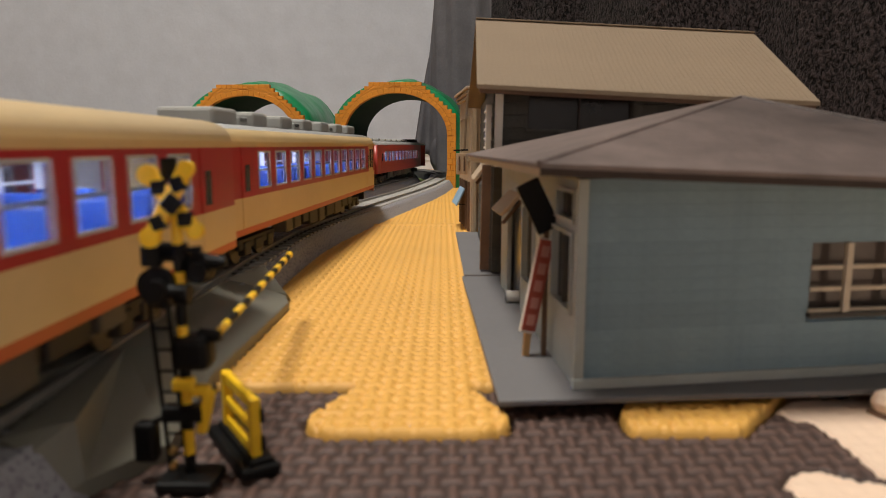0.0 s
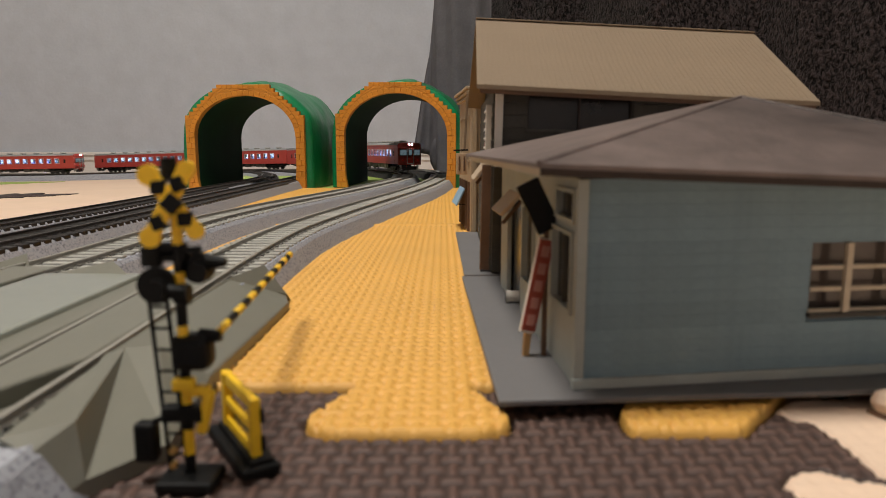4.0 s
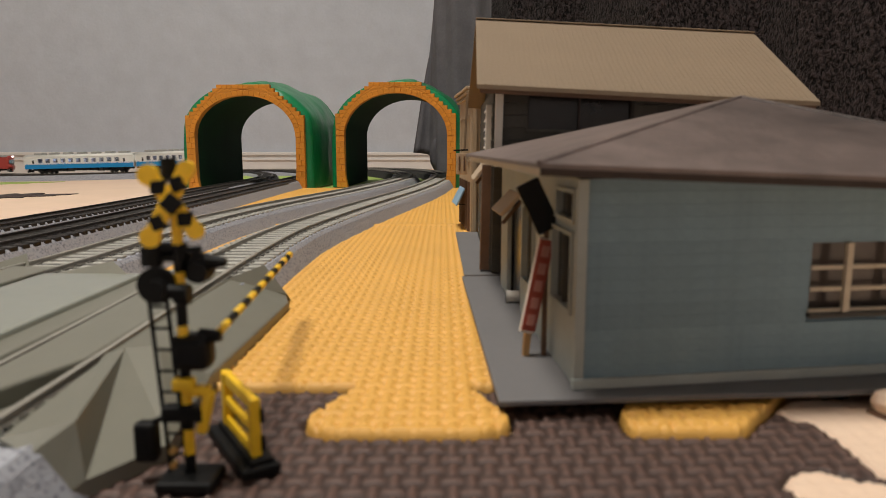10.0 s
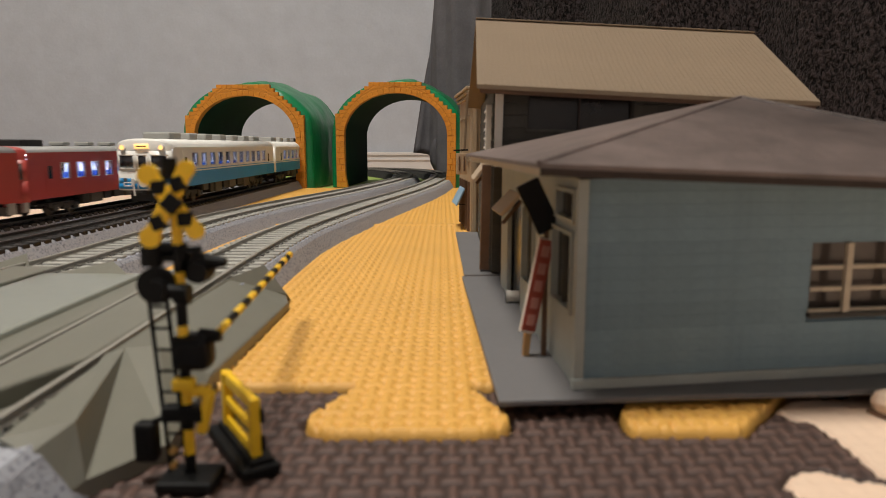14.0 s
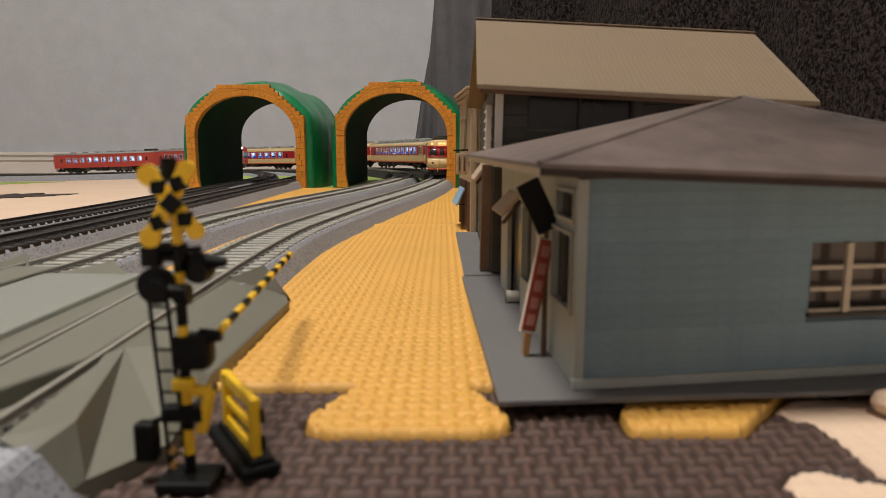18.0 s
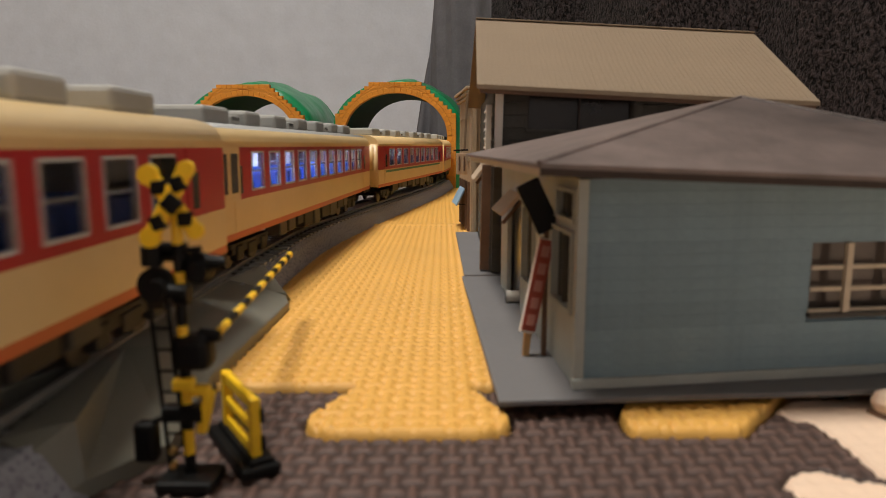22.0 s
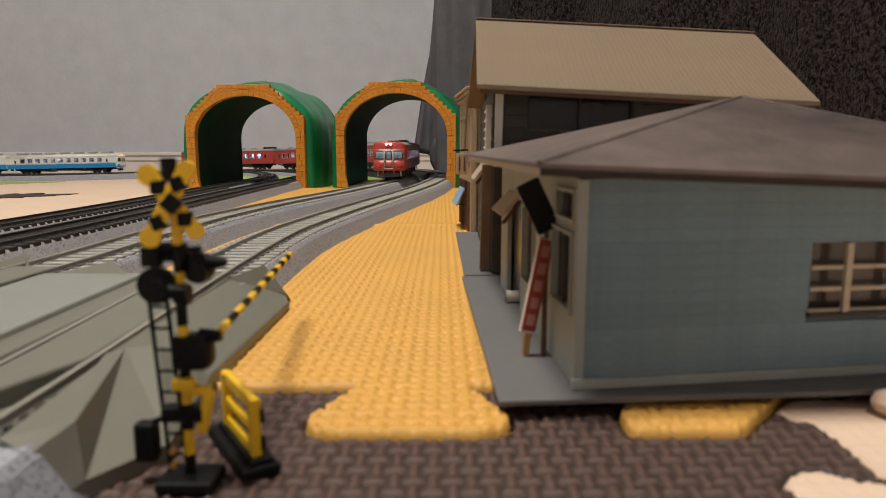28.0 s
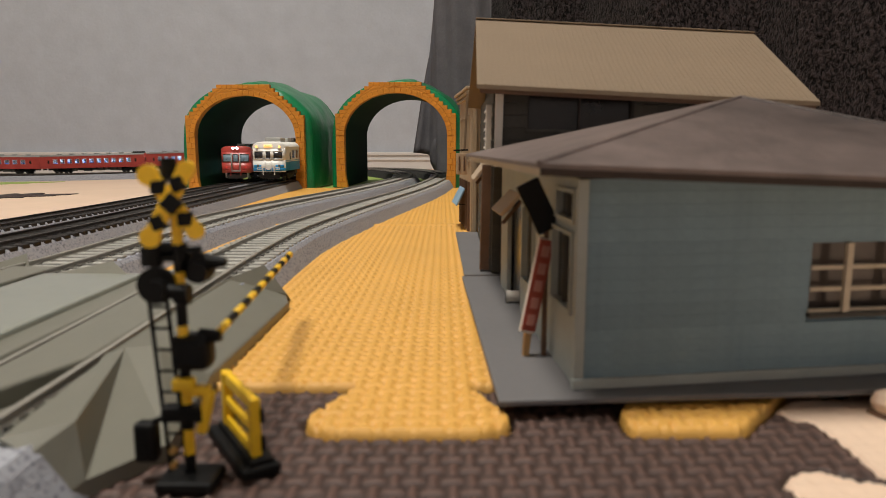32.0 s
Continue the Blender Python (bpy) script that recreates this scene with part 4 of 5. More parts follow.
def banner():
    b = thing("banner_sign", pose(0.0205, 0.1580, 0.0033, 0, 0, 8), "leaning dark red banner sign on a wooden leg", "sign")
    p = part("banner_panel", box(0.0037, 0.0014, 0.0232, 0.0017, 0, 0.0172, 0.0003, ry=11), M["paper"], b, "white edged panel")
    part("banner_face", box(0.0034, 0.0006, 0.0222, 0.0018, -0.0009, 0.0174, 0.0001, ry=11), M["sign_red"], p, "dark red face")
    for k in range(5):
        part("writing_bar", box(0.0018, 0.0003, 0.0026, 0.0018 + (k - 2) * 0.0008, -0.0013, 0.0174 + (k - 2) * 0.0041, ry=11), M["sign_text"], p)
    part("banner_leg", box(0.0016, 0.0016, 0.0078, -0.0002, 0.0006, 0.0039, 0.0002, ry=4), M["leg_wood"], b, "pale wooden leg")
    c = thing("notice_board", pose(0.0222, 0.1580, 0.0033, 0, 0, 0), "black slanted notice board hung below the eave", "sign")
    part("board_panel", box(0.0056, 0.0016, 0.0125, 0.0, 0, 0.0362, 0.0003, ry=-26), M["black"], c)
    part("board_stem", box(0.0012, 0.0012, 0.0345, 0.0022, 0.001, 0.0172, 0.0), M["wood"], c)
    d = thing("drum", pose(0.0225, 0.2150, 0.0033), "small white drum lying on the base plate", "drum")
    o = part("drum_body", tube(0.0019, 0.0042, 0, 0, 0.0019, 16, axis="x"), M["paper"], d)
    part("drum_rim", tube(0.0021, 0.0006, -0.0018, 0, 0.0019, 16, axis="x"), M["paper"], o)


M["sign_text"] = mat("faded_lettering", (0.46, 0.20, 0.16), 0.7)
M["leg_wood"] = mat("pale_wood", (0.52, 0.30, 0.12), 0.6, vary=0.15, scale=150)
banner()


# ---- level crossing ----
def crossing_ramp():
    r = thing("crossing_ramp", pose(0, 0, 0), "olive-grey plastic level crossing ramp over two tracks", "level crossing")

    def prism(name, pts, z0, z1, mname="ramp", bevel=0.0006, tilt=None):
        """A flat slab on a polygon; tilt gives each corner's own height."""
        bm = bmesh.new()
        lo = [bm.verts.new((x, y, z0)) for x, y in pts]
        hi = [bm.verts.new((x, y, z1 if tilt is None else tilt[k])) for k, (x, y) in enumerate(pts)]
        n = len(pts)
        bm.faces.new(hi)
        bm.faces.new(lo[::-1])
        for k in range(n):
            bm.faces.new((lo[k], lo[(k + 1) % n], hi[(k + 1) % n], hi[k]))
        bmesh.ops.recalc_face_normals(bm, faces=bm.faces)
        top = [e for e in bm.edges if all(v in hi for v in e.verts)]
        if bevel:
            bmesh.ops.bevel(bm, geom=top, offset=bevel, segments=2, affect="EDGES", profile=0.5)
        return part(name, bm, M[mname], r)

    # outer ramp next to the yellow mat
    prism("outer_ramp", [(-0.0695, 0.206), (-0.0695, 0.1335), (-0.0512, 0.1440), (-0.0500, 0.2150), (-0.0525, 0.2230), (-0.0690, 0.2230)], -0.003, 0.0, tilt=[0.0116, 0.0116, 0.0034, 0.0034, 0.0036, 0.0108])
    # panel between the rails of the near track
    prism("rail_panel", [(-0.0870, 0.220), (-0.0864, 0.180), (-0.0845, 0.135), (-0.0836, 0.085), (-0.0795, 0.085), (-0.0768, 0.1100), (-0.0702, 0.1285), (-0.0708, 0.165), (-0.0728, 0.220)], 0.004, 0.0122)
    prism("channel_floor", [(-0.0886, 0.222), (-0.0886, 0.093), (-0.0666, 0.093), (-0.0676, 0.130), (-0.0700, 0.222)], 0.0, 0.0086, bevel=0)
    for k in range(7):
        prism("rail_chair", [(-0.0694, 0.0965 + k * 0.0045), (-0.0672, 0.0965 + k * 0.0045), (-0.0674, 0.0986 + k * 0.0045), (-0.0696, 0.0986 + k * 0.0045)], 0.0086, 0.0104, bevel=0.0003)
    # plate between the two tracks, glossy, with a bevelled border
    prism("plate_border", [(-0.1330, 0.222), (-0.1330, 0.090), (-0.0888, 0.090), (-0.0888, 0.222)], 0.001, 0.0116)
    prism("middle_plate", [(-0.1290, 0.2145), (-0.1290, 0.096), (-0.0965, 0.096), (-0.0965, 0.2145)], 0.0116, 0.0130, "ramp_gloss", 0.0010)
    prism("rail_panel", [(-0.1490, 0.232), (-0.1500, 0.115), (-0.1345, 0.115), (-0.1340, 0.232)], 0.004, 0.0122)
    prism("outer_ramp", [(-0.1800, 0.240), (-0.1800, 0.130), (-0.1520, 0.130), (-0.1505, 0.240)], -0.003, 0.0, tilt=[0.0060, 0.0060, 0.0116, 0.0116])
    # upright guide wedges at the far ends
    for q in (((-0.0705, 0.2130, 0.0108), (-0.0525, 0.2235, 0.0040), (-0.0600, 0.2240, 0.0140)), ((-0.1285, 0.2180, 0.0118), (-0.0965, 0.2080, 0.0118), (-0.1085, 0.2200, 0.0160)),
              ((-0.1790, 0.2400, 0.0060), (-0.1480, 0.2390, 0.0110), (-0.1510, 0.2430, 0.0148))):
        bm = bmesh.new()
        top = [bm.verts.new(p) for p in q]
        low = [bm.verts.new((x, y + 0.010 if k < 2 else y + 0.004, -0.002)) for k, (x, y, z) in enumerate(q)]
        for f in ((top[0], top[1], top[2]), (top[0], low[0], low[1], top[1]), (top[1], low[1], low[2], top[2]), (top[2], low[2], low[0], top[0])):
            bm.faces.new(f)
        bmesh.ops.recalc_face_normals(bm, faces=bm.faces)
        part("guide_wedge", bm, M["ramp"], r)
    # near end: facets that fold down to the mat
    V = {"N": (-0.0668, 0.1262, 0.0118), "A": (-0.0661, 0.1364, 0.0119), "C": (-0.0600, 0.1385, 0.0119), "L": (-0.0581, 0.1019, 0.0105), "B": (-0.0556, 0.0990, 0.0020), "E": (-0.0478, 0.1121, 0.0020),
         "F": (-0.0512, 0.1440, 0.0034), "W": (-0.0655, 0.0946, 0.0108), "S": (-0.0658, 0.0951, 0.0085), "R": (-0.0610, 0.0940, 0.0085), "Q": (-0.0572, 0.0954, 0.0012), "T": (-0.0688, 0.1335, 0.0116)}
    for keys in ("ALB", "ABEC", "CEF", "TNA", "NWLA", "WSRL", "LRQB"):
        bm = bmesh.new()
        top = [bm.verts.new(V[k]) for k in keys]
        low = [bm.verts.new((V[k][0], V[k][1], -0.0010)) for k in keys]
        n = len(top)
        bm.faces.new(top)
        bm.faces.new(low[::-1])
        for k in range(n):
            bm.faces.new((top[k], low[k], low[(k + 1) % n], top[(k + 1) % n]))
        bmesh.ops.triangulate(bm, faces=[f for f in bm.faces if len(f.verts) > 4])
        bmesh.ops.recalc_face_normals(bm, faces=bm.faces)
        part("facet", bm, M["ramp"], r)
    return r


crossing_ramp()


def crossing_signal():
    s = thing("crossing_signal", pose(-0.0409, 0.1035, 0, 0, 0, 0), "black and yellow striped level crossing signal with a barrier arm", "crossing signal")
    part("foot_plate", box(0.0092, 0.0076, 0.0018, 0.0002, -0.0006, 0.0003, 0.0005), M["black"], s)
    hgt = 0.0470
    n = 11
    for k in range(n):
        part("pole_band", tube(0.00085, hgt / n, 0.0, 0, hgt * (k + 0.5) / n, 12), M["yellow" if k % 2 else "black"], s)
    for dx in (-0.0042, -0.0014):
        part("ladder_rail", rod((dx + 0.0008, 0.0004, 0.0005), (dx - 0.0012, 0.0004, 0.0330), 0.00036), M["black"], s)
    for k in range(9):
        q = 0.0007 - k * 0.00022
        part("ladder_rung", rod((-0.0042 + q, 0.0004, 0.004 + k * 0.0035), (-0.0014 + q, 0.0004, 0.004 + k * 0.0035), 0.00026), M["black"], s)
    # crossed boards, turned a little away from the road
    for sg, ln, lean, cx in ((1, 0.0129, 30.0, -0.0004), (-1, 0.0117, 38.0, 0.0000)):
        y, cz = -0.0012 - (0.0005 if sg > 0 else 0), 0.0449
        an = sg * lean
        sx, cxz = math.sin(math.radians(an)), math.cos(math.radians(an))
        c = part("cross_board", box(0.0025, 0.0010, ln, cx, y, cz, 0.0004, ry=an), M["yellow"], s, "yellow board with black bands")
        for f in (-0.26, 0.26):
            part("black_band", box(0.0024, 0.0012, 0.0023, cx + sx * ln * f, y, cz + cxz * ln * f, 0.0003, ry=an + 38), M["black"], c)
        for f in (-0.46, 0.46):
            big = 0.00158 if f * sg < 0 else 0.00128
            part("board_end", tube(big, 0.0011, cx + sx * ln * f, y, cz + cxz * ln * f, 18, axis="y"), M["yellow"], c)
    part("cross_centre", box(0.0026, 0.0010, 0.0026, 0.0003, -0.0024, 0.0449, 0.0003, ry=42), M["black"], s)
    part("pole_cap", tube(0.0012, 0.0034, -0.0007, 0, 0.0500, 12), M["black"], s)
    # lamps with hoods
    part("lamp_bar", box(0.0085, 0.0010, 0.0010, -0.0006, 0, 0.0372, 0.0002, ry=-8), M["black"], s)
    part("lamp_bracket", box(0.0050, 0.0020, 0.0030, -0.0012, 0.0005, 0.0372, 0.0005), M["black"], s)
    part("bell", tube(0.0017, 0.0030, -0.0042, 0.0002, 0.0366, 14), M["black"], s)
    for x, y, z in ((-0.0032, -0.0010, 0.0322), (0.0026, 0.0012, 0.0346)):
        l = part("signal_lamp", tube(0.0029 if x < 0 else 0.0025, 0.0012, x, y, z, 20, axis="y"), M["black"], s)
        part("lamp_visor", tube(0.0014, 0.0030, x + 0.0030, y - 0.0006, z - 0.0008 if x < 0 else z + 0.0010, 12, axis="x", r2=0.0008), M["black"], l)
        part("lamp_hood", tube(0.0015, 0.0026, x + 0.0008, y - 0.0016, z - 0.0003, 14, axis="y"), M["black"], l)
        part("lamp_back", tube(0.0017, 0.0022, x, y + 0.0014, z, 14, axis="y", r2=0.0010), M["black"], l)
    part("side_lamp", tube(0.0016, 0.0022, 0.0006, -0.0008, 0.0308, 14, axis="x"), M["black"], s)
    # barrier machine and arm
    mach = part("barrier_machine", box(0.0062, 0.0050, 0.0058, 0.0012, 0.0008, 0.0212, 0.0014), M["black"], s)
    part("machine_neck", tube(0.0013, 0.0034, 0.0040, 0.0010, 0.0236, 12, axis="x", r2=0.0009), M["black"], mach)
    arm0, arm1 = Vector((0.0054, 0.0010, 0.0243)), Vector((-0.0048, 0.0965, 0.0214))
    for k in range(15):
        a, b = arm0.lerp(arm1, k / 15), arm0.lerp(arm1, (k + 1) / 15)
        part("arm_band", rod(a, b, 0.00066 + 0.00002 * k), M["black" if k % 2 else "yellow"], mach)
    part("junction_box", box(0.0036, 0.0030, 0.0066, -0.0072, 0.001, 0.0060, 0.0007), M["black"], s)
    part("junction_arm", rod((-0.0060, 0.001, 0.0092), (-0.0020, 0.0005, 0.0112), 0.0005), M["black"], s)
    part("clamp", box(0.0066, 0.0028, 0.0026, -0.0006, 0, 0.0112, 0.0005), M["black"], s)
    part("yellow_bracket", box(0.0034, 0.0024, 0.0020, 0.0000, -0.0008, 0.0163, 0.0005), M["yellow"], s)
    part("yellow_arm", box(0.0018, 0.0018, 0.0075, 0.0030, -0.0002, 0.0115, 0.0005, ry=14), M["yellow"], s)
    part("arm_hook", box(0.0034, 0.0020, 0.0018, 0.0022, -0.0002, 0.0150, 0.0005), M["yellow"], s)
    for z in (0.0058, 0.0034):
        part("brass_stud", tube(0.0006, 0.0008, -0.0018, -0.0022, z, 10, axis="y"), M["brass"], s)
    g = thing("barrier_guard", pose(-0.0357, 0.1138, -0.0006, 0, 0, -57), "yellow and black hazard guard frame beside the signal", "guard")
    bm = box(0.0225, 0.0066, 0.0020, 0.0000, 0.0000, 0.0010, 0.0005)
    box(0.0200, 0.0040, 0.0012, 0.0004, 0.0004, 0.0024, 0.0004, bm)
    part("guard_foot", bm, M["black"], g)
    for x in (-0.0080, 0.0080):
        p = part("guard_post", box(0.0022, 0.0018, 0.0112, x, 0, 0.0074, 0.0004), M["yellow"], g)
        for k in range(2):
            part("guard_band", box(0.0012, 0.0006, 0.0024, x + 0.0008, 0.0010, 0.0052 + k * 0.0048), M["black"], p)
    for z, tall in ((0.0036, 0.0024), (0.0076, 0.0020), (0.0118, 0.0026)):
        part("guard_rail", box(0.0160, 0.0013, tall, 0, 0, z, 0.0005), M["yellow"], g)


M["brass"] = mat("brass_stud_metal", (0.75, 0.52, 0.18), 0.3, 1.0)
crossing_signal()


# ---- trains ----
BODY, PITCH = 0.2720, 0.2810
HALF, FLOOR, TOP = 0.0184, 0.0130, 0.0462
INTERIOR = {}


def strip_mesh(rects, y, thick=0.0006, name="side"):
    """Thin upright panels on the side plane y, rects of (x0, x1, z0, z1)."""
    bm = bmesh.new()
    for x0, x1, z0, z1 in rects:
        box(x1 - x0, thick, z1 - z0, (x0 + x1) / 2, y, (z0 + z1) / 2, 0, bm)
    return bm


def band_mesh(x0, x1, z0, z1, holes, y, thick):
    """One pierced side panel: a grid of cells left open at the windows."""
    xs = sorted({x0, x1, *[v for q in holes for v in q[:2]]})
    zs = sorted({z0, z1, *[v for q in holes for v in q[2:]]})
    bm = bmesh.new()
    lay = [[[bm.verts.new((x, y + o, z)) for z in zs] for x in xs] for o in (-thick / 2, thick / 2)]
    solid = {}
    for i in range(len(xs) - 1):
        for j in range(len(zs) - 1):
            cx, cz = (xs[i] + xs[i + 1]) / 2, (zs[j] + zs[j + 1]) / 2
            solid[i, j] = not any(q[0] < cx < q[1] and q[2] < cz < q[3] for q in holes)
    for (i, j), on in solid.items():
        if not on:
            continue
        for s in (0, 1):
            f = [lay[s][i][j], lay[s][i + 1][j], lay[s][i + 1][j + 1], lay[s][i][j + 1]]
            bm.faces.new(f)
        for di, dj, e in ((-1, 0, ((i, j), (i, j + 1))), (1, 0, ((i + 1, j), (i + 1, j + 1))), (0, -1, ((i, j), (i + 1, j))), (0, 1, ((i, j + 1), (i + 1, j + 1)))):
            if not solid.get((i + di, j + dj), False):
                (a, b), (c, d) = e
                bm.faces.new((lay[0][a][b], lay[0][c][d], lay[1][c][d], lay[1][a][b]))
    bmesh.ops.recalc_face_normals(bm, faces=bm.faces)
    return bm


def train_car(style, cab_front, cab_back, pos_label, light="none", unit_kind="coolers", green=False, lit=True, grey_roof=False, half_units=False):
    """One railcar, x forward, origin on the rails at its middle. light: lamps at the rear cab."""
    labels = {"express": "cream and crimson model express railcar", "blue": "white and blue model railcar", "red": "vermilion red model railcar"}
    c = thing("train_car", pose(0, 0, 0), labels[style] + pos_label, "train car", style + " train cars")
    L = BODY / 2
    EAVE = {"express": 0.0400, "blue": 0.0400, "red": 0.0418}[style]
    upper, band, lower = {"express": ("cream", "crimson", "cream"), "blue": ("white", "white", "blue"), "red": ("red", "red", "red")}[style]
    n_win = 9 if green else 11
    w_w = 0.0158 if green else {"express": 0.0122, "blue": 0.0110, "red": 0.0104}[style]
    x0, x1 = -L + 0.040, L - 0.040
    wins = [x0 + (x1 - x0) * k / (n_win - 1) for k in range(n_win)]
    z0, z1 = (0.0262, 0.0370) if style == "express" else {"blue": (0.0270, 0.0362), "red": (0.0252, 0.0350)}[style]
    doors = (-L + 0.022, L - 0.022)
    slits = [(d - 0.0035, d + 0.0035, 0.0215, 0.0345) for d in doors]
    holes = sorted([(x - w_w / 2, x + w_w / 2, z0, z1) for x in wins])
    zb0, zb1 = (0.0238, 0.0388) if style == "express" else {"blue": (0.0248, 0.0382), "red": (0.0226, 0.0370)}[style]
    for sd in (-1, 1):
        y = sd * HALF
        bands = [("lower_side", lower, FLOOR + (0.0016 if style == "express" else 0), zb0), ("upper_side", upper, zb1, EAVE)]
        for nm, m, a, b in bands:
            part(nm, strip_mesh([(-L, L, a, b)], y), M[m], c)
        if style == "express":
            part("skirt_line", strip_mesh([(-L, L, FLOOR - 0.0004, FLOOR + 0.0016)], y), M["orange_red"], c, "orange red lower edge")
            if green:
                part("green_line", strip_mesh([(-L + 0.02, L - 0.02, zb0 - 0.0022, zb0 - 0.0008)], y + sd * 0.0003), M["green_line"], c)
        if style == "blue":
            part("white_line", strip_mesh([(-L, L, zb0 - 0.0016, zb0 - 0.0006)], y + sd * 0.0003), M["white"], c)
        part("window_band", band_mesh(-L, L, zb0, zb1, holes, y, 0.0005), M[band], c)
        part("inner_wall", band_mesh(-L + 0.003, L - 0.003, zb0 - 0.004, zb1 + 0.001, holes, y - sd * 0.0007, 0.0002), M["inner"], c)
        for a, b, q0, q1 in holes:
            pane = part("window_pane", strip_mesh([(a, b, q0, q1)], y, 0.0002), M["glass"], c)
            part("window_rim", strip_mesh([(a - 0.0004, b + 0.0004, q1, q1 + 0.0006), (a - 0.0004, b + 0.0004, q0 - 0.0006, q0), (a - 0.0005, a, q0, q1), (b, b + 0.0005, q0, q1)], y + sd * 0.0002, 0.0006), M["rim"], pane)
            if style == "express" and not green:
                part("window_sash", strip_mesh([(a, b, (q0 + q1) / 2 - 0.0004, (q0 + q1) / 2 + 0.0003)], y - sd * 0.0003, 0.0003), M["rim"], pane)
        for d in doors:
            dr = part("door", strip_mesh([(d - 0.0050, d + 0.0050, zb0, zb1)], y + sd * 0.0002, 0.0006), M[band], c)
            part("door_foot", strip_mesh([(d - 0.0050, d + 0.0050, FLOOR + 0.0018, zb0)], y + sd * 0.0002, 0.0006), M[lower], dr)
            part("door_window", strip_mesh([(d - 0.0022, d + 0.0022, 0.0255, 0.0335)], y + sd * 0.0004, 0.0004), M["dark_win"], dr)
    # roof
    bm = bmesh.new()
    prof = []
    for k in range(15):
        a = math.pi * k / 14
        prof.append((-HALF * math.copysign(abs(math.cos(a)) ** 0.62, math.cos(a)) * 1.006, EAVE + (TOP - EAVE) * math.sin(a) ** 0.85))
    A = [bm.verts.new((-L, y, z)) for y, z in prof]
    B = [bm.verts.new((L, y, z)) for y, z in prof]
    for k in (range(3, 11) if grey_roof else range(14)):
        f = bm.faces.new((A[k], A[k + 1], B[k + 1], B[k]))
        f.smooth = True
    if grey_roof:
        sb = bmesh.new()
        for k in (0, 1, 2, 11, 12, 13):
            q = [sb.verts.new((x, prof[m][0], prof[m][1])) for x, m in ((-L, k), (-L, k + 1), (L, k + 1), (L, k))]
            sb.faces.new(q).smooth = True
        bmesh.ops.remove_doubles(sb, verts=sb.verts, dist=1e-6)
        part("roof_shoulder", sb, M[upper], c)
    bm.faces.new(A)
    bm.faces.new(B[::-1])
    bmesh.ops.recalc_face_normals(bm, faces=bm.faces)
    roof_mat = {"express": "roof_silver" if grey_roof else "cream", "blue": "white", "red": "roof_silver"}[style]
    roof = part("roof", bm, M[roof_mat], c, "grey roof" if roof_mat == "roof_silver" else "")
    part("gutter", box(BODY, 0.0010, 0.0008, 0, -HALF - 0.0004, EAVE), M[upper], roof)
    part("gutter", box(BODY, 0.0010, 0.0008, 0, HALF + 0.0004, EAVE), M[upper], roof)
    if unit_kind == "coolers":
        for k in (range(3, 7) if unit_kind == "coolers" and half_units else range(7)):
            x = -L + 0.030 + k * (BODY - 0.060) / 6
            u = part("roof_unit", box(0.0215 if k in (0, 6) else 0.0165, 0.0190, 0.0052, x, 0, TOP + 0.0020, 0.0012), M["unit"], c)
            part("unit_grille", box(0.0100, 0.0120, 0.0003, x, 0, TOP + 0.0046, 0.0001), M["roof_silver"], u)
            if k % 2 and style == "express":
                fan = part("fan_housing", box(0.0080, 0.0150, 0.0030, x + 0.0135, 0, TOP + 0.0012, 0.0006), M["unit"], c)
                for q in (-0.0024, 0.0, 0.0024):
                    part("fan_slot", box(0.0014, 0.0152, 0.0012, x + 0.0135 + q, 0, TOP + 0.0016), M["under"], fan)
    else:
        for k in range(7):
            x = -L + 0.035 + k * (BODY - 0.075) / 6
            v = part("roof_vent", box(0.0085, 0.0105, 0.0026, x, 0, TOP + 0.0016, 0.0006), M["unit"], c)
            part("vent_base", box(0.0050, 0.0070, 0.0020, x, 0, TOP + 0.0000), M["under"], v)
        if unit_kind == "tank":
            part("roof_unit", box(0.0240, 0.0180, 0.0046, -L + 0.022, 0, TOP + 0.0018, 0.001), M["under"], c, "dark roof cooling unit")
    # interior
    part("floor_pan", box(BODY - 0.002, 2 * HALF - 0.002, 0.0014, 0, 0, FLOOR + 0.0007), M["under"], c)
    seats, sh = bmesh.new(), 0.0118 if style == "express" else 0.0084
    for k in range(13):
        x = x0 - 0.006 + (x1 - x0 + 0.012) * k / 12
        for y in (-0.0105, 0.0105):
            box(0.0036, 0.0120, sh, x, y, FLOOR + 0.0052 + sh / 2, 0, seats)
            box(0.0090, 0.0120, 0.0036, x + 0.004, y, FLOOR + 0.0080, 0, seats)
    part("seat_rows", seats, M["seat_mauve" if green else "seat"], c, "dark mauve seats" if green else "blue seats")
    part("inner_ceiling", box(BODY - 0.004, 2 * HALF - 0.002, 0.0006, 0, 0, EAVE - 0.0006), M["inner"], c)
    if lit:
        part("light_strip", box(BODY - 0.050, 0.0050, 0.0008, 0, 0, EAVE - 0.0015), M["strip_dim" if style == "blue" or green else "strip"], c, "cool white cabin light strip")
    # ends
    for fwd, cab in ((1, cab_front), (-1, cab_back)):
        xe = fwd * (L + 0.0003)

        def bow(y):
            """How far the front stands out at y: flat in the middle, rounded at the corners."""
            return 0.0042 * (1 - (min(abs(y), HALF) / HALF) ** 4.5) if cab else 0.0

        def face(name, y0, y1, za, zb, mname, out=0.0, parent=c, label=""):
            """A panel that follows the rounding of the end."""
            bm, n_seg, rows = bmesh.new(), max(1, int(abs(y1 - y0) / 0.0018)), []
            for i in range(n_seg + 1):
                y = y0 + (y1 - y0) * i / n_seg
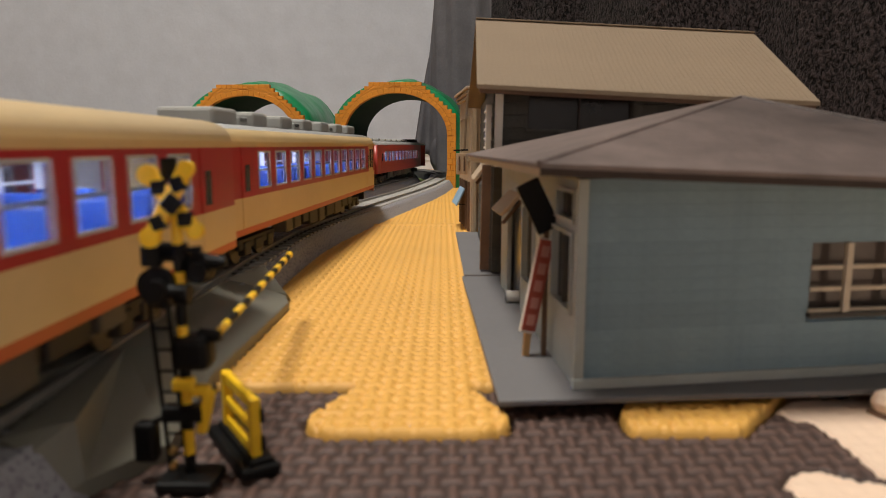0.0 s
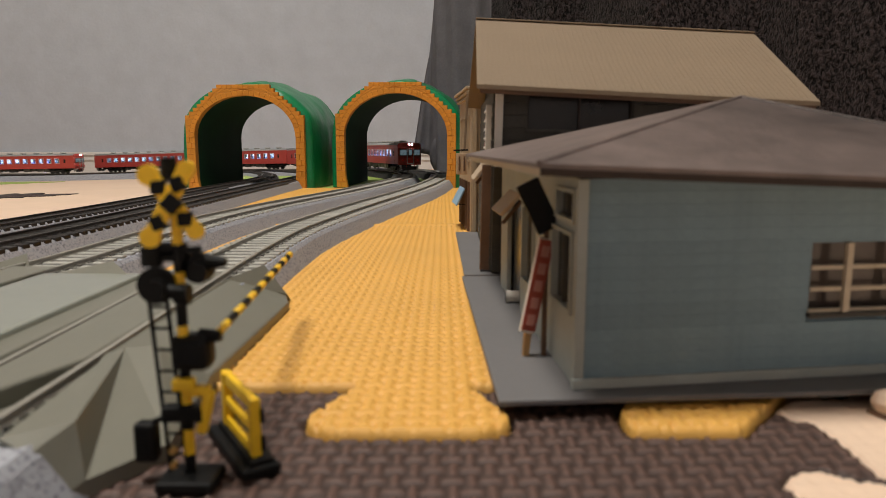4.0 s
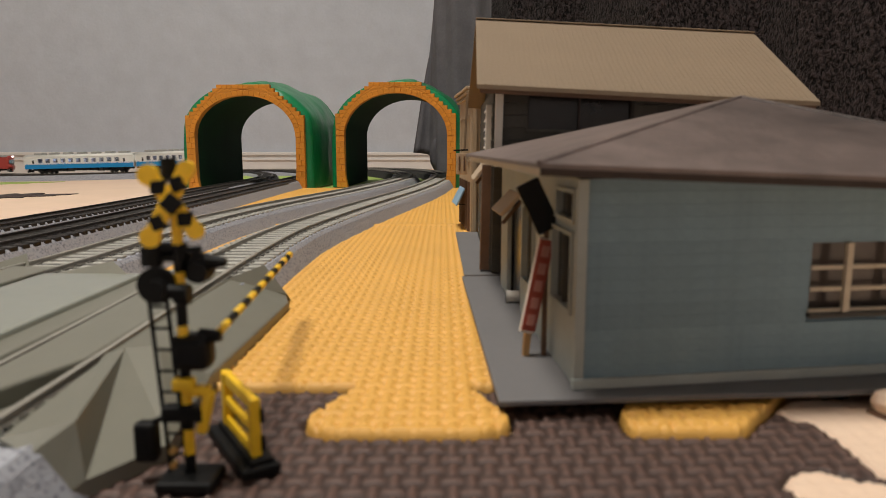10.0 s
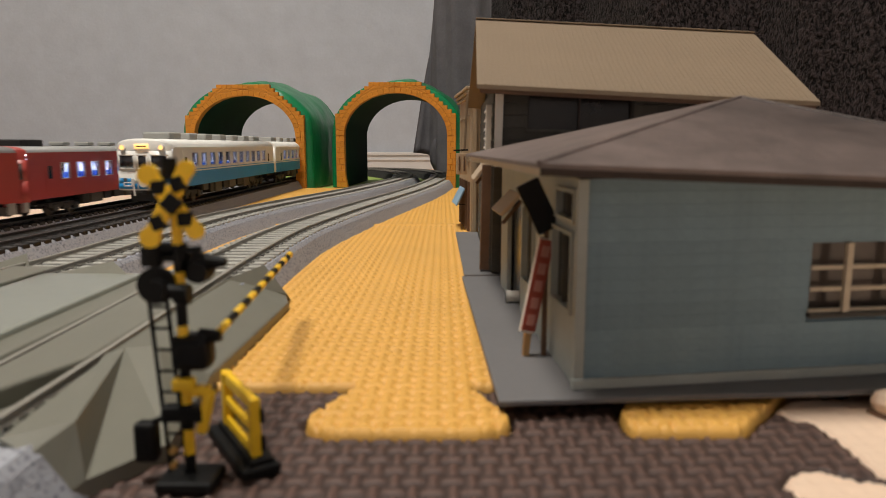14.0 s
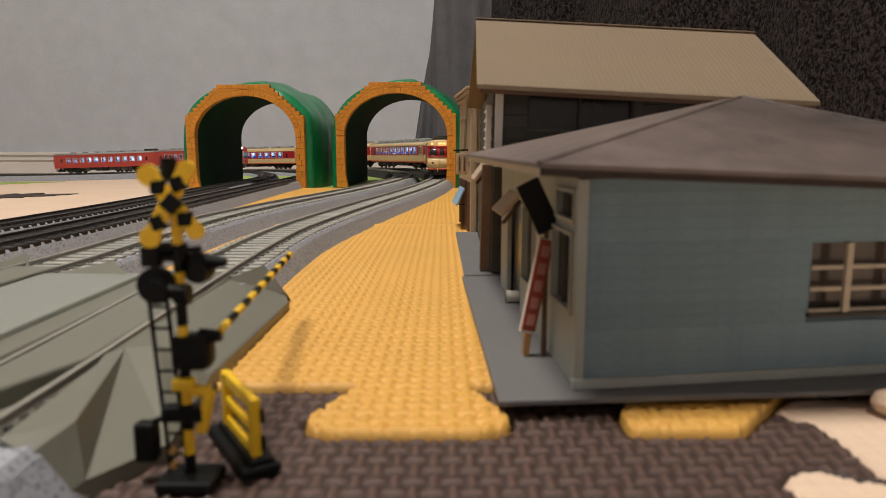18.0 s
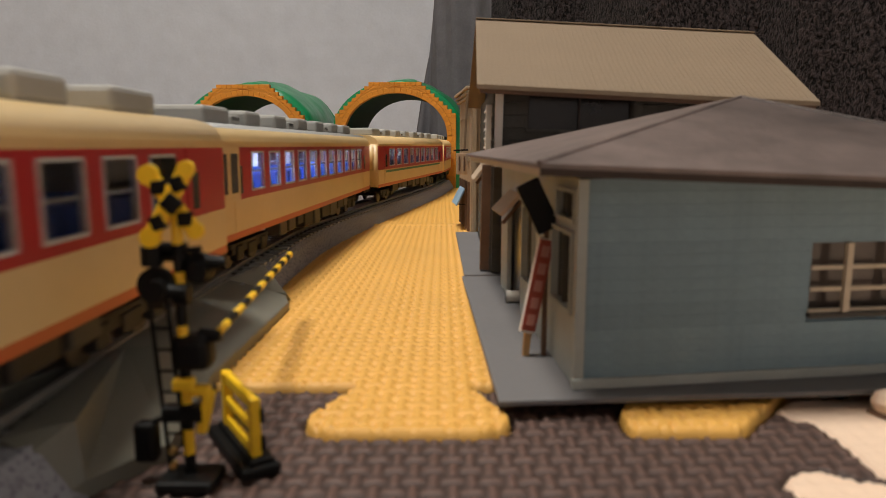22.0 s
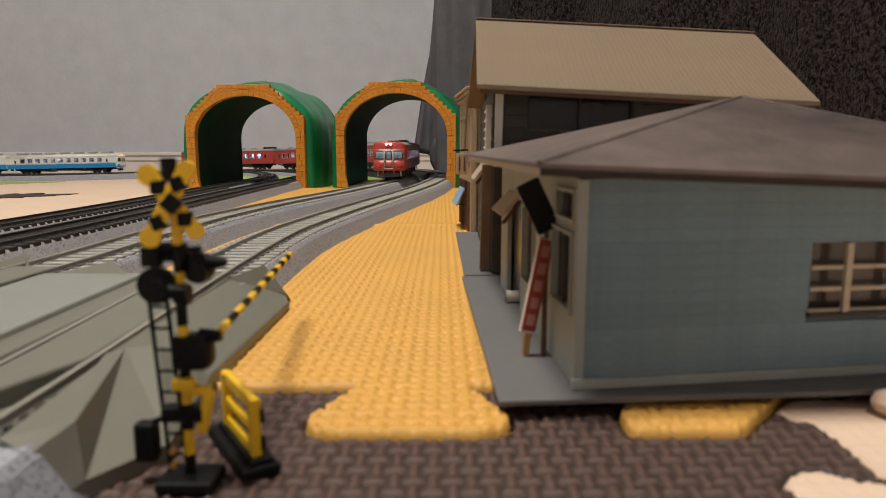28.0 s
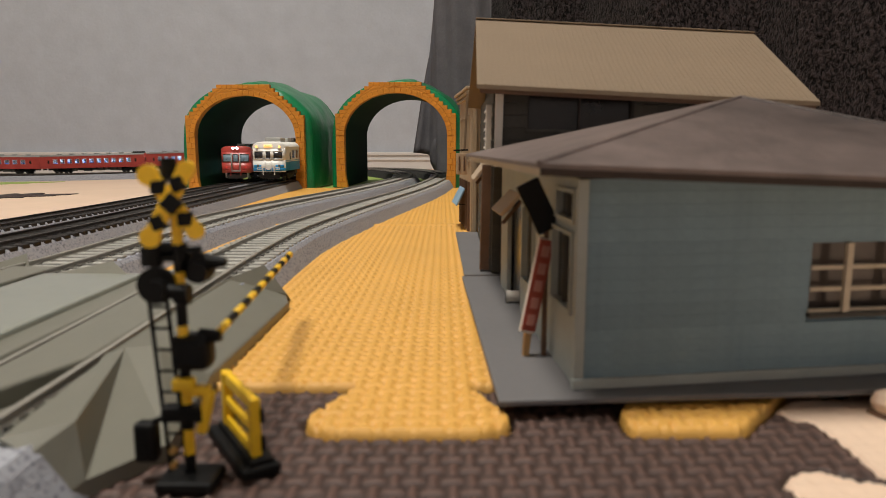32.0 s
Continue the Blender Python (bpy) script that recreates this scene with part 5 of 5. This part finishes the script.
                xo = xe + fwd * (bow(y) + out + 0.0005)
                rows.append([bm.verts.new(v) for v in ((xo, y, za), (xo, y, zb), (xo - fwd * 0.0010, y, zb), (xo - fwd * 0.0010, y, za))])
            for p0, p1 in zip(rows, rows[1:]):
                for i in range(4):
                    bm.faces.new((p0[i], p0[(i + 1) % 4], p1[(i + 1) % 4], p1[i])).smooth = i == 0
            bm.faces.new(rows[0])
            bm.faces.new(rows[-1][::-1])
            bmesh.ops.recalc_face_normals(bm, faces=bm.faces)
            return part(name, bm, M[mname], parent, label)

        if not cab:
            face("end_wall", -HALF, HALF, FLOOR, EAVE, upper if style != "blue" else "white")
            face("gangway", -0.0058, 0.0058, FLOOR, EAVE - 0.002, "under", 0.0030)
            if style == "express":
                for y in (-0.0125, 0.0125):
                    face("end_panel", y - 0.0030, y + 0.0030, zb0, zb1, "cream", 0.0004)
        else:
            low, mid = {"express": ("cream", "crimson"), "blue": ("white", "white"), "red": ("red", "red")}[style]
            zw0, zw1 = (0.0276, 0.0358) if style == "express" else (0.0270, 0.0348)
            f = face("cab_face", -HALF, HALF, FLOOR - 0.001, zw0 - 0.0020, low)
            face("cab_band", -HALF, HALF, zw0 - 0.0020, zw1 + 0.0031, mid, 0.0)
            cap = bmesh.new()
            top_z = zw1 + 0.0030
            rings = [[cap.verts.new((xe + fwd * (bow(y) * f + o), y * q, top_z + max(0.0, z - top_z) * h)) for y, z in prof]
                     for f, o, q, h in ((0.0, -0.0006, 1.0, 1.0), (0.45, 0.0, 0.995, 0.985), (0.85, 0.0, 0.985, 0.93), (1.0, 0.0004, 0.975, 0.80), (1.0, 0.0005, 0.975, -0.02))]
            for r0, r1 in zip(rings, rings[1:]):
                for k in range(14):
                    cap.faces.new((r0[k], r0[k + 1], r1[k + 1], r1[k])).smooth = True
            bmesh.ops.recalc_face_normals(cap, faces=cap.faces)
            part("cab_brow", cap, M[upper], c)
            for y, w in ((-0.0108, 0.0096), (0.0, 0.0052), (0.0108, 0.0096)):
                g = face("cab_window", y - w / 2, y + w / 2, zw0, zw1, "cab_glow" if (light == "white" and fwd == -1) else "cab_dark", 0.0003)
                rim = {"express": "crimson", "blue": "white", "red": "metal"}[style]
                for z in (zw0 - 0.0005, zw1 + 0.0005):
                    face("cab_window_rim", y - w / 2 - 0.0007, y + w / 2 + 0.0007, z - 0.0005, z + 0.0005, rim, 0.0006, g)
                for q in (y - w / 2 - 0.0004, y + w / 2 + 0.0004):
                    face("cab_window_rim", q - 0.0004, q + 0.0004, zw0, zw1, rim, 0.0006, g)
                if y:
                    part("wiper", rod((xe + fwd * (bow(y) + 0.0016), y + 0.0012, zw0 + 0.0004), (xe + fwd * (bow(y) + 0.0016), y - 0.0008, zw0 + 0.0042), 0.00025), M["under"], g)
            if style == "express":
                for z in (zw0 - 0.0015, zw1 + 0.0024):
                    face("band_moulding", -HALF + 0.0006, HALF - 0.0006, z - 0.0004, z + 0.0004, "crimson", 0.0008)
                for sd in (-1, 1):
                    w = part("cab_side", strip_mesh(sorted([(fwd * (L - 0.0070), fwd * (L - 0.0215), zb0 - 0.0002, zb1 + 0.0002)]) if fwd < 0 else [(L - 0.0215, L - 0.0070, zb0 - 0.0002, zb1 + 0.0002)], sd * (HALF + 0.0004), 0.0007), M["cream"], c, "cream cab side")
                    for d, half_w in ((0.0092, 0.0010), (0.0165, 0.0026)):
                        xs = sorted((fwd * (L - d - half_w), fwd * (L - d + half_w)))
                        part("cab_side_window", strip_mesh([(xs[0], xs[1], z0 - 0.0002, z1)], sd * (HALF + 0.0008), 0.0004), M["cab_dark"], w)
            if style == "red":
                for y in (-0.0052, 0.0052):
                    face("gangway_post", y - 0.0007, y + 0.0007, FLOOR + 0.001, 0.0368, "unit", 0.0014)
                face("gangway_foot", -0.0052, 0.0052, FLOOR + 0.0005, FLOOR + 0.0020, "unit", 0.0016)
                for y in (-0.0135, 0.0135):
                    pl = bmesh.new()
                    box(0.0050, 0.0022, 0.0072, xe - fwd * 0.0022, y, 0.0092, 0.0004, pl)
                    part("plough_stay", pl, M["unit"], c)
            for y in (-0.0036, 0.0036):
                face("gangway_edge", y - 0.0003, y + 0.0003, FLOOR, zw0 - 0.0022, low, 0.0006)
            if style == "express":
                face("band_trim", -HALF, HALF, zw0 - 0.0026, zw0 - 0.0020, "cream", 0.0002)
                face("buffer_beam", -HALF, HALF, FLOOR - 0.0026, FLOOR, "orange_red", 0.0002)
            if style == "blue":
                for y, w, za, zb in ((0, 2 * HALF, FLOOR, 0.0165), (-0.0125, 0.0090, 0.0165, 0.0200), (0.0125, 0.0090, 0.0165, 0.0200)):
                    face("blue_panel", y - w / 2, y + w / 2, za, zb, "blue", 0.0003, f, "bright blue lower panel")
                part("number_disc", tube(0.0030, 0.0008, xe + fwd * (bow(0) + 0.0010), 0, 0.0170, 18, axis="x"), M["white"], f)
            warm = light == "warm" and fwd == 1
            for y in ((-0.0128, 0.0128) if style != "red" else (-0.0024, 0.0024)):
                zl = {"express": 0.0412, "blue": 0.0402, "red": 0.0432}[style]
                lit = warm or (light == "white" and fwd == -1)
                h = part("headlamp", tube(0.0019, 0.0022, xe + fwd * (bow(y) + 0.0008), y, zl, 16, axis="x"), M[upper], c)
                part("lamp_lens", tube(0.0014, 0.0006, xe + fwd * (bow(y) + 0.0020), y, zl, 16, axis="x"), M[("head_warm" if warm else "head_white") if lit else "lens_off"], h)
            if style != "red":
                nb = face("route_board", -0.0045, 0.0045, 0.0396, 0.0426, "head_warm" if warm else "paper", 0.0006)
                face("writing_bar", -0.0032, 0.0032, 0.0406, 0.0415, "wood", 0.0012, nb)
            for y in (-0.0120, 0.0120):
                part("tail_lamp", tube(0.0013, 0.0014, xe + fwd * (bow(y) + 0.0008), y, 0.0190, 14, axis="x"), M["tail_red" if style == "red" else "metal"], c)
            jp = bmesh.new()
            xf = xe + fwd * (bow(0) + 0.0014)
            for y in (-0.0100, 0.0100):
                rod((xf, y - 0.0026, 0.0150), (xf, y - 0.0026, 0.0172), 0.0004, jp)
                rod((xf, y + 0.0026, 0.0150), (xf, y + 0.0026, 0.0172), 0.0004, jp)
                rod((xf, y - 0.0026, 0.0172), (xf, y + 0.0026, 0.0172), 0.0004, jp)
                rod((xf, y - 0.0026, 0.0150), (xf, y + 0.0026, 0.0150), 0.0004, jp)
            part("handrail", jp, M[low], c)
            for y in (-0.0065, 0.0062):
                hose = part("jumper_hose", rod((xf, y, 0.0180), (xf + fwd * 0.0002, y + 0.0006, 0.0085), 0.0006), M[low], c)
                part("hose_box", tube(0.0013, 0.0016, xf - fwd * 0.0004, y, 0.0185, 12, axis="x"), M[low], hose)
            part("snow_plough", box(0.0012, 0.0230, 0.0055, xe - fwd * 0.0010, 0, 0.0072, 0.0004), M["under" if style != "red" else "metal"], c)
        part("coupler", box(0.0068, 0.0034, 0.0034, fwd * (L + 0.0012), 0, 0.0108, 0.0006), M["under"], c)
    # underframe
    rnd = random.Random(len(style) + n_win)
    x = -0.072
    while x < 0.066:
        w = rnd.uniform(0.008, 0.020)
        for sd in (-1, 1):
            hgt = rnd.uniform(0.0050, 0.0082)
            part("underfloor_box", box(w, 0.0065, hgt, x + w / 2, sd * 0.0125, FLOOR - hgt / 2, 0.0005), M["tank" if rnd.random() < 0.55 else "under"], c)
        x += w + rnd.uniform(0.001, 0.005)
    part("centre_sill", box(BODY - 0.02, 0.010, 0.0045, 0, 0, FLOOR - 0.0022), M["under"], c)
    for bx in (-0.0890, 0.0890):
        b = part("bogie", box(0.0400, 0.0260, 0.0016, bx, 0, 0.0085, 0.0004), M["under"], c)
        for sd in (-1, 1):
            fr = bmesh.new()
            box(0.0380, 0.0020, 0.0030, bx, sd * 0.0120, 0.0070, 0.0005, fr)
            for dx in (-0.0125, 0.0125):
                box(0.0062, 0.0030, 0.0050, bx + dx, sd * 0.0122, 0.0058, 0.0006, fr)
            box(0.0090, 0.0028, 0.0042, bx, sd * 0.0122, 0.0060, 0.0005, fr)
            part("side_frame", fr, M["under"], b)
        for dx in (-0.0125, 0.0125):
            wv = bmesh.new()
            for sd in (-1, 1):
                tube(0.0056, 0.0016, bx + dx, sd * 0.0082, 0.0056, 18, wv, "y")
            rod((bx + dx, -0.0082, 0.0056), (bx + dx, 0.0082, 0.0056), 0.0010, wv)
            part("wheelset", wv, M["metal"], b)
    if style == "express":
        # the express cars stand a little taller
        for o in c.children_recursive:
            for v in o.data.vertices:
                if v.co.z > FLOOR:
                    v.co.z = FLOOR + (v.co.z - FLOOR) * 1.085
    return c


M["cab_dark"] = mat("cab_window_dark", (0.035, 0.035, 0.04), 0.12, vary=0.2, scale=90)
M["lens_off"] = mat("unlit_lens", (0.5, 0.5, 0.48), 0.15)


def run_train(k, way, cars, keys, fine=0.2):
    """Keys a train's cars round track k; way +1 runs with the track's points, -1 against. keys: (seconds, metres run by the nose)."""
    tr = TRACKS[k]
    ts, us = [a for a, _ in keys], [b for _, b in keys]
    times = [i * fine for i in range(int(round(LOOP / fine)) + 1)]
    for i, car in enumerate(cars):
        rows = []
        for t in times:
            u = float(np.mean(np.interp([t - 0.3, t - 0.15, t, t + 0.15, t + 0.3], ts, us)))
            mid = u - 0.0045 - (i + 0.5) * PITCH
            a, b = tr.at(way * (mid - 0.089)), tr.at(way * (mid + 0.089))
            za, zb = ground_z(*a) + RAIL, ground_z(*b) + RAIL
            d = b - a
            rows.append((t, pose((a[0] + b[0]) / 2, (a[1] + b[1]) / 2, (za + zb) / 2, 0, -math.degrees(math.atan2(zb - za, np.linalg.norm(d))), math.degrees(math.atan2(d[1], d[0])))))
        walk(car, rows)


EXPRESS = [train_car("express", True, False, " with lit headlights", "warm", "coolers", False, False),
           train_car("express", True, False, " behind the leading car", "none", "coolers", False, True, True),
           train_car("express", False, False, " with a thin green waist line", "none", "coolers", True),
           train_car("express", False, False, " with lit windows", "none", "coolers", half_units=True),
           train_car("express", False, True, " with a grey roof", "none", "coolers", False, True, True)]
BLUE = [train_car("blue", True, False, " with a lit cab front", "warm", "coolers"), train_car("blue", False, True, " at the end of its train", "none", "coolers")]
RED_SHORT = [train_car("red", True, True, " leading a two-car train", "none", "tank"), train_car("red", True, True, " with lit rear lamps", "white", "vents")]
RED_LONG = [train_car("red", True, False, " leading its train", "none", "tank"), train_car("red", False, False, " with roof vents", "none", "vents"),
            train_car("red", False, True, " with a dark roof unit", "none", "tank"), train_car("red", True, True, " with lit rear lamps", "white", "vents")]


def motions():
    one = [(13, 0.226), (13.5, 0.361), (15, 0.848), (15.5, 1.015), (16, 1.185), (16.5, 1.335), (17, 1.480), (17.5, 1.620), (18, 1.755), (18.5, 1.910), (19.5, 2.196)]
    run_train(0, 1, RED_SHORT, [(t + 15.73 * k, u + TRACKS[0].length * k) for k in (-1, 0, 1, 2) for t, u in one])
    blue = [(7.5, 2.925), (8.5, 3.188), (9.5, 3.456), (10, 3.599), (10.5, 3.760), (11, 3.898), (11.5, 4.038), (12, 4.200), (13, 4.479), (14, 4.755), (14.5, 4.879), (16.5, 5.426)]
    run_train(1, -1, BLUE, [(t + 19.17 * k, u + TRACKS[1].length * k) for k in (-1, 0, 1) for t, u in blue])
    two = [(1.5, 1.573), (2, 1.695), (2.5, 1.807), (3, 1.917), (3.5, 2.030), (4, 2.155), (5, 2.400), (6, 2.635), (7, 2.859), (8, 3.078), (8.5, 3.180), (20.3, 5.765), (20.6, 5.831)]
    run_train(2, 1, RED_LONG, [(t + 25.0 * k, u + TRACKS[2].length * k) for k in (-1, 0, 1) for t, u in two])
    run_train(3, -1, EXPRESS, [(-0.5, 0.46), (0, 0.582), (0.5, 0.685), (1, 0.807), (1.5, 0.913), (11, 3.577), (12, 3.796), (13, 4.039), (14, 4.269), (15, 4.521), (16, 4.799), (16.5, 4.940), (17, 5.063),
                               (18, 5.317), (18.5, 5.425), (19, 5.560), (20, 5.816), (20.5, 5.926), (21, 6.048), (23, 6.530), (25, 6.965), (25.5, 7.097), (26, 7.219), (26.5, 7.342), (27, 7.456), (33, 8.80)])


motions()
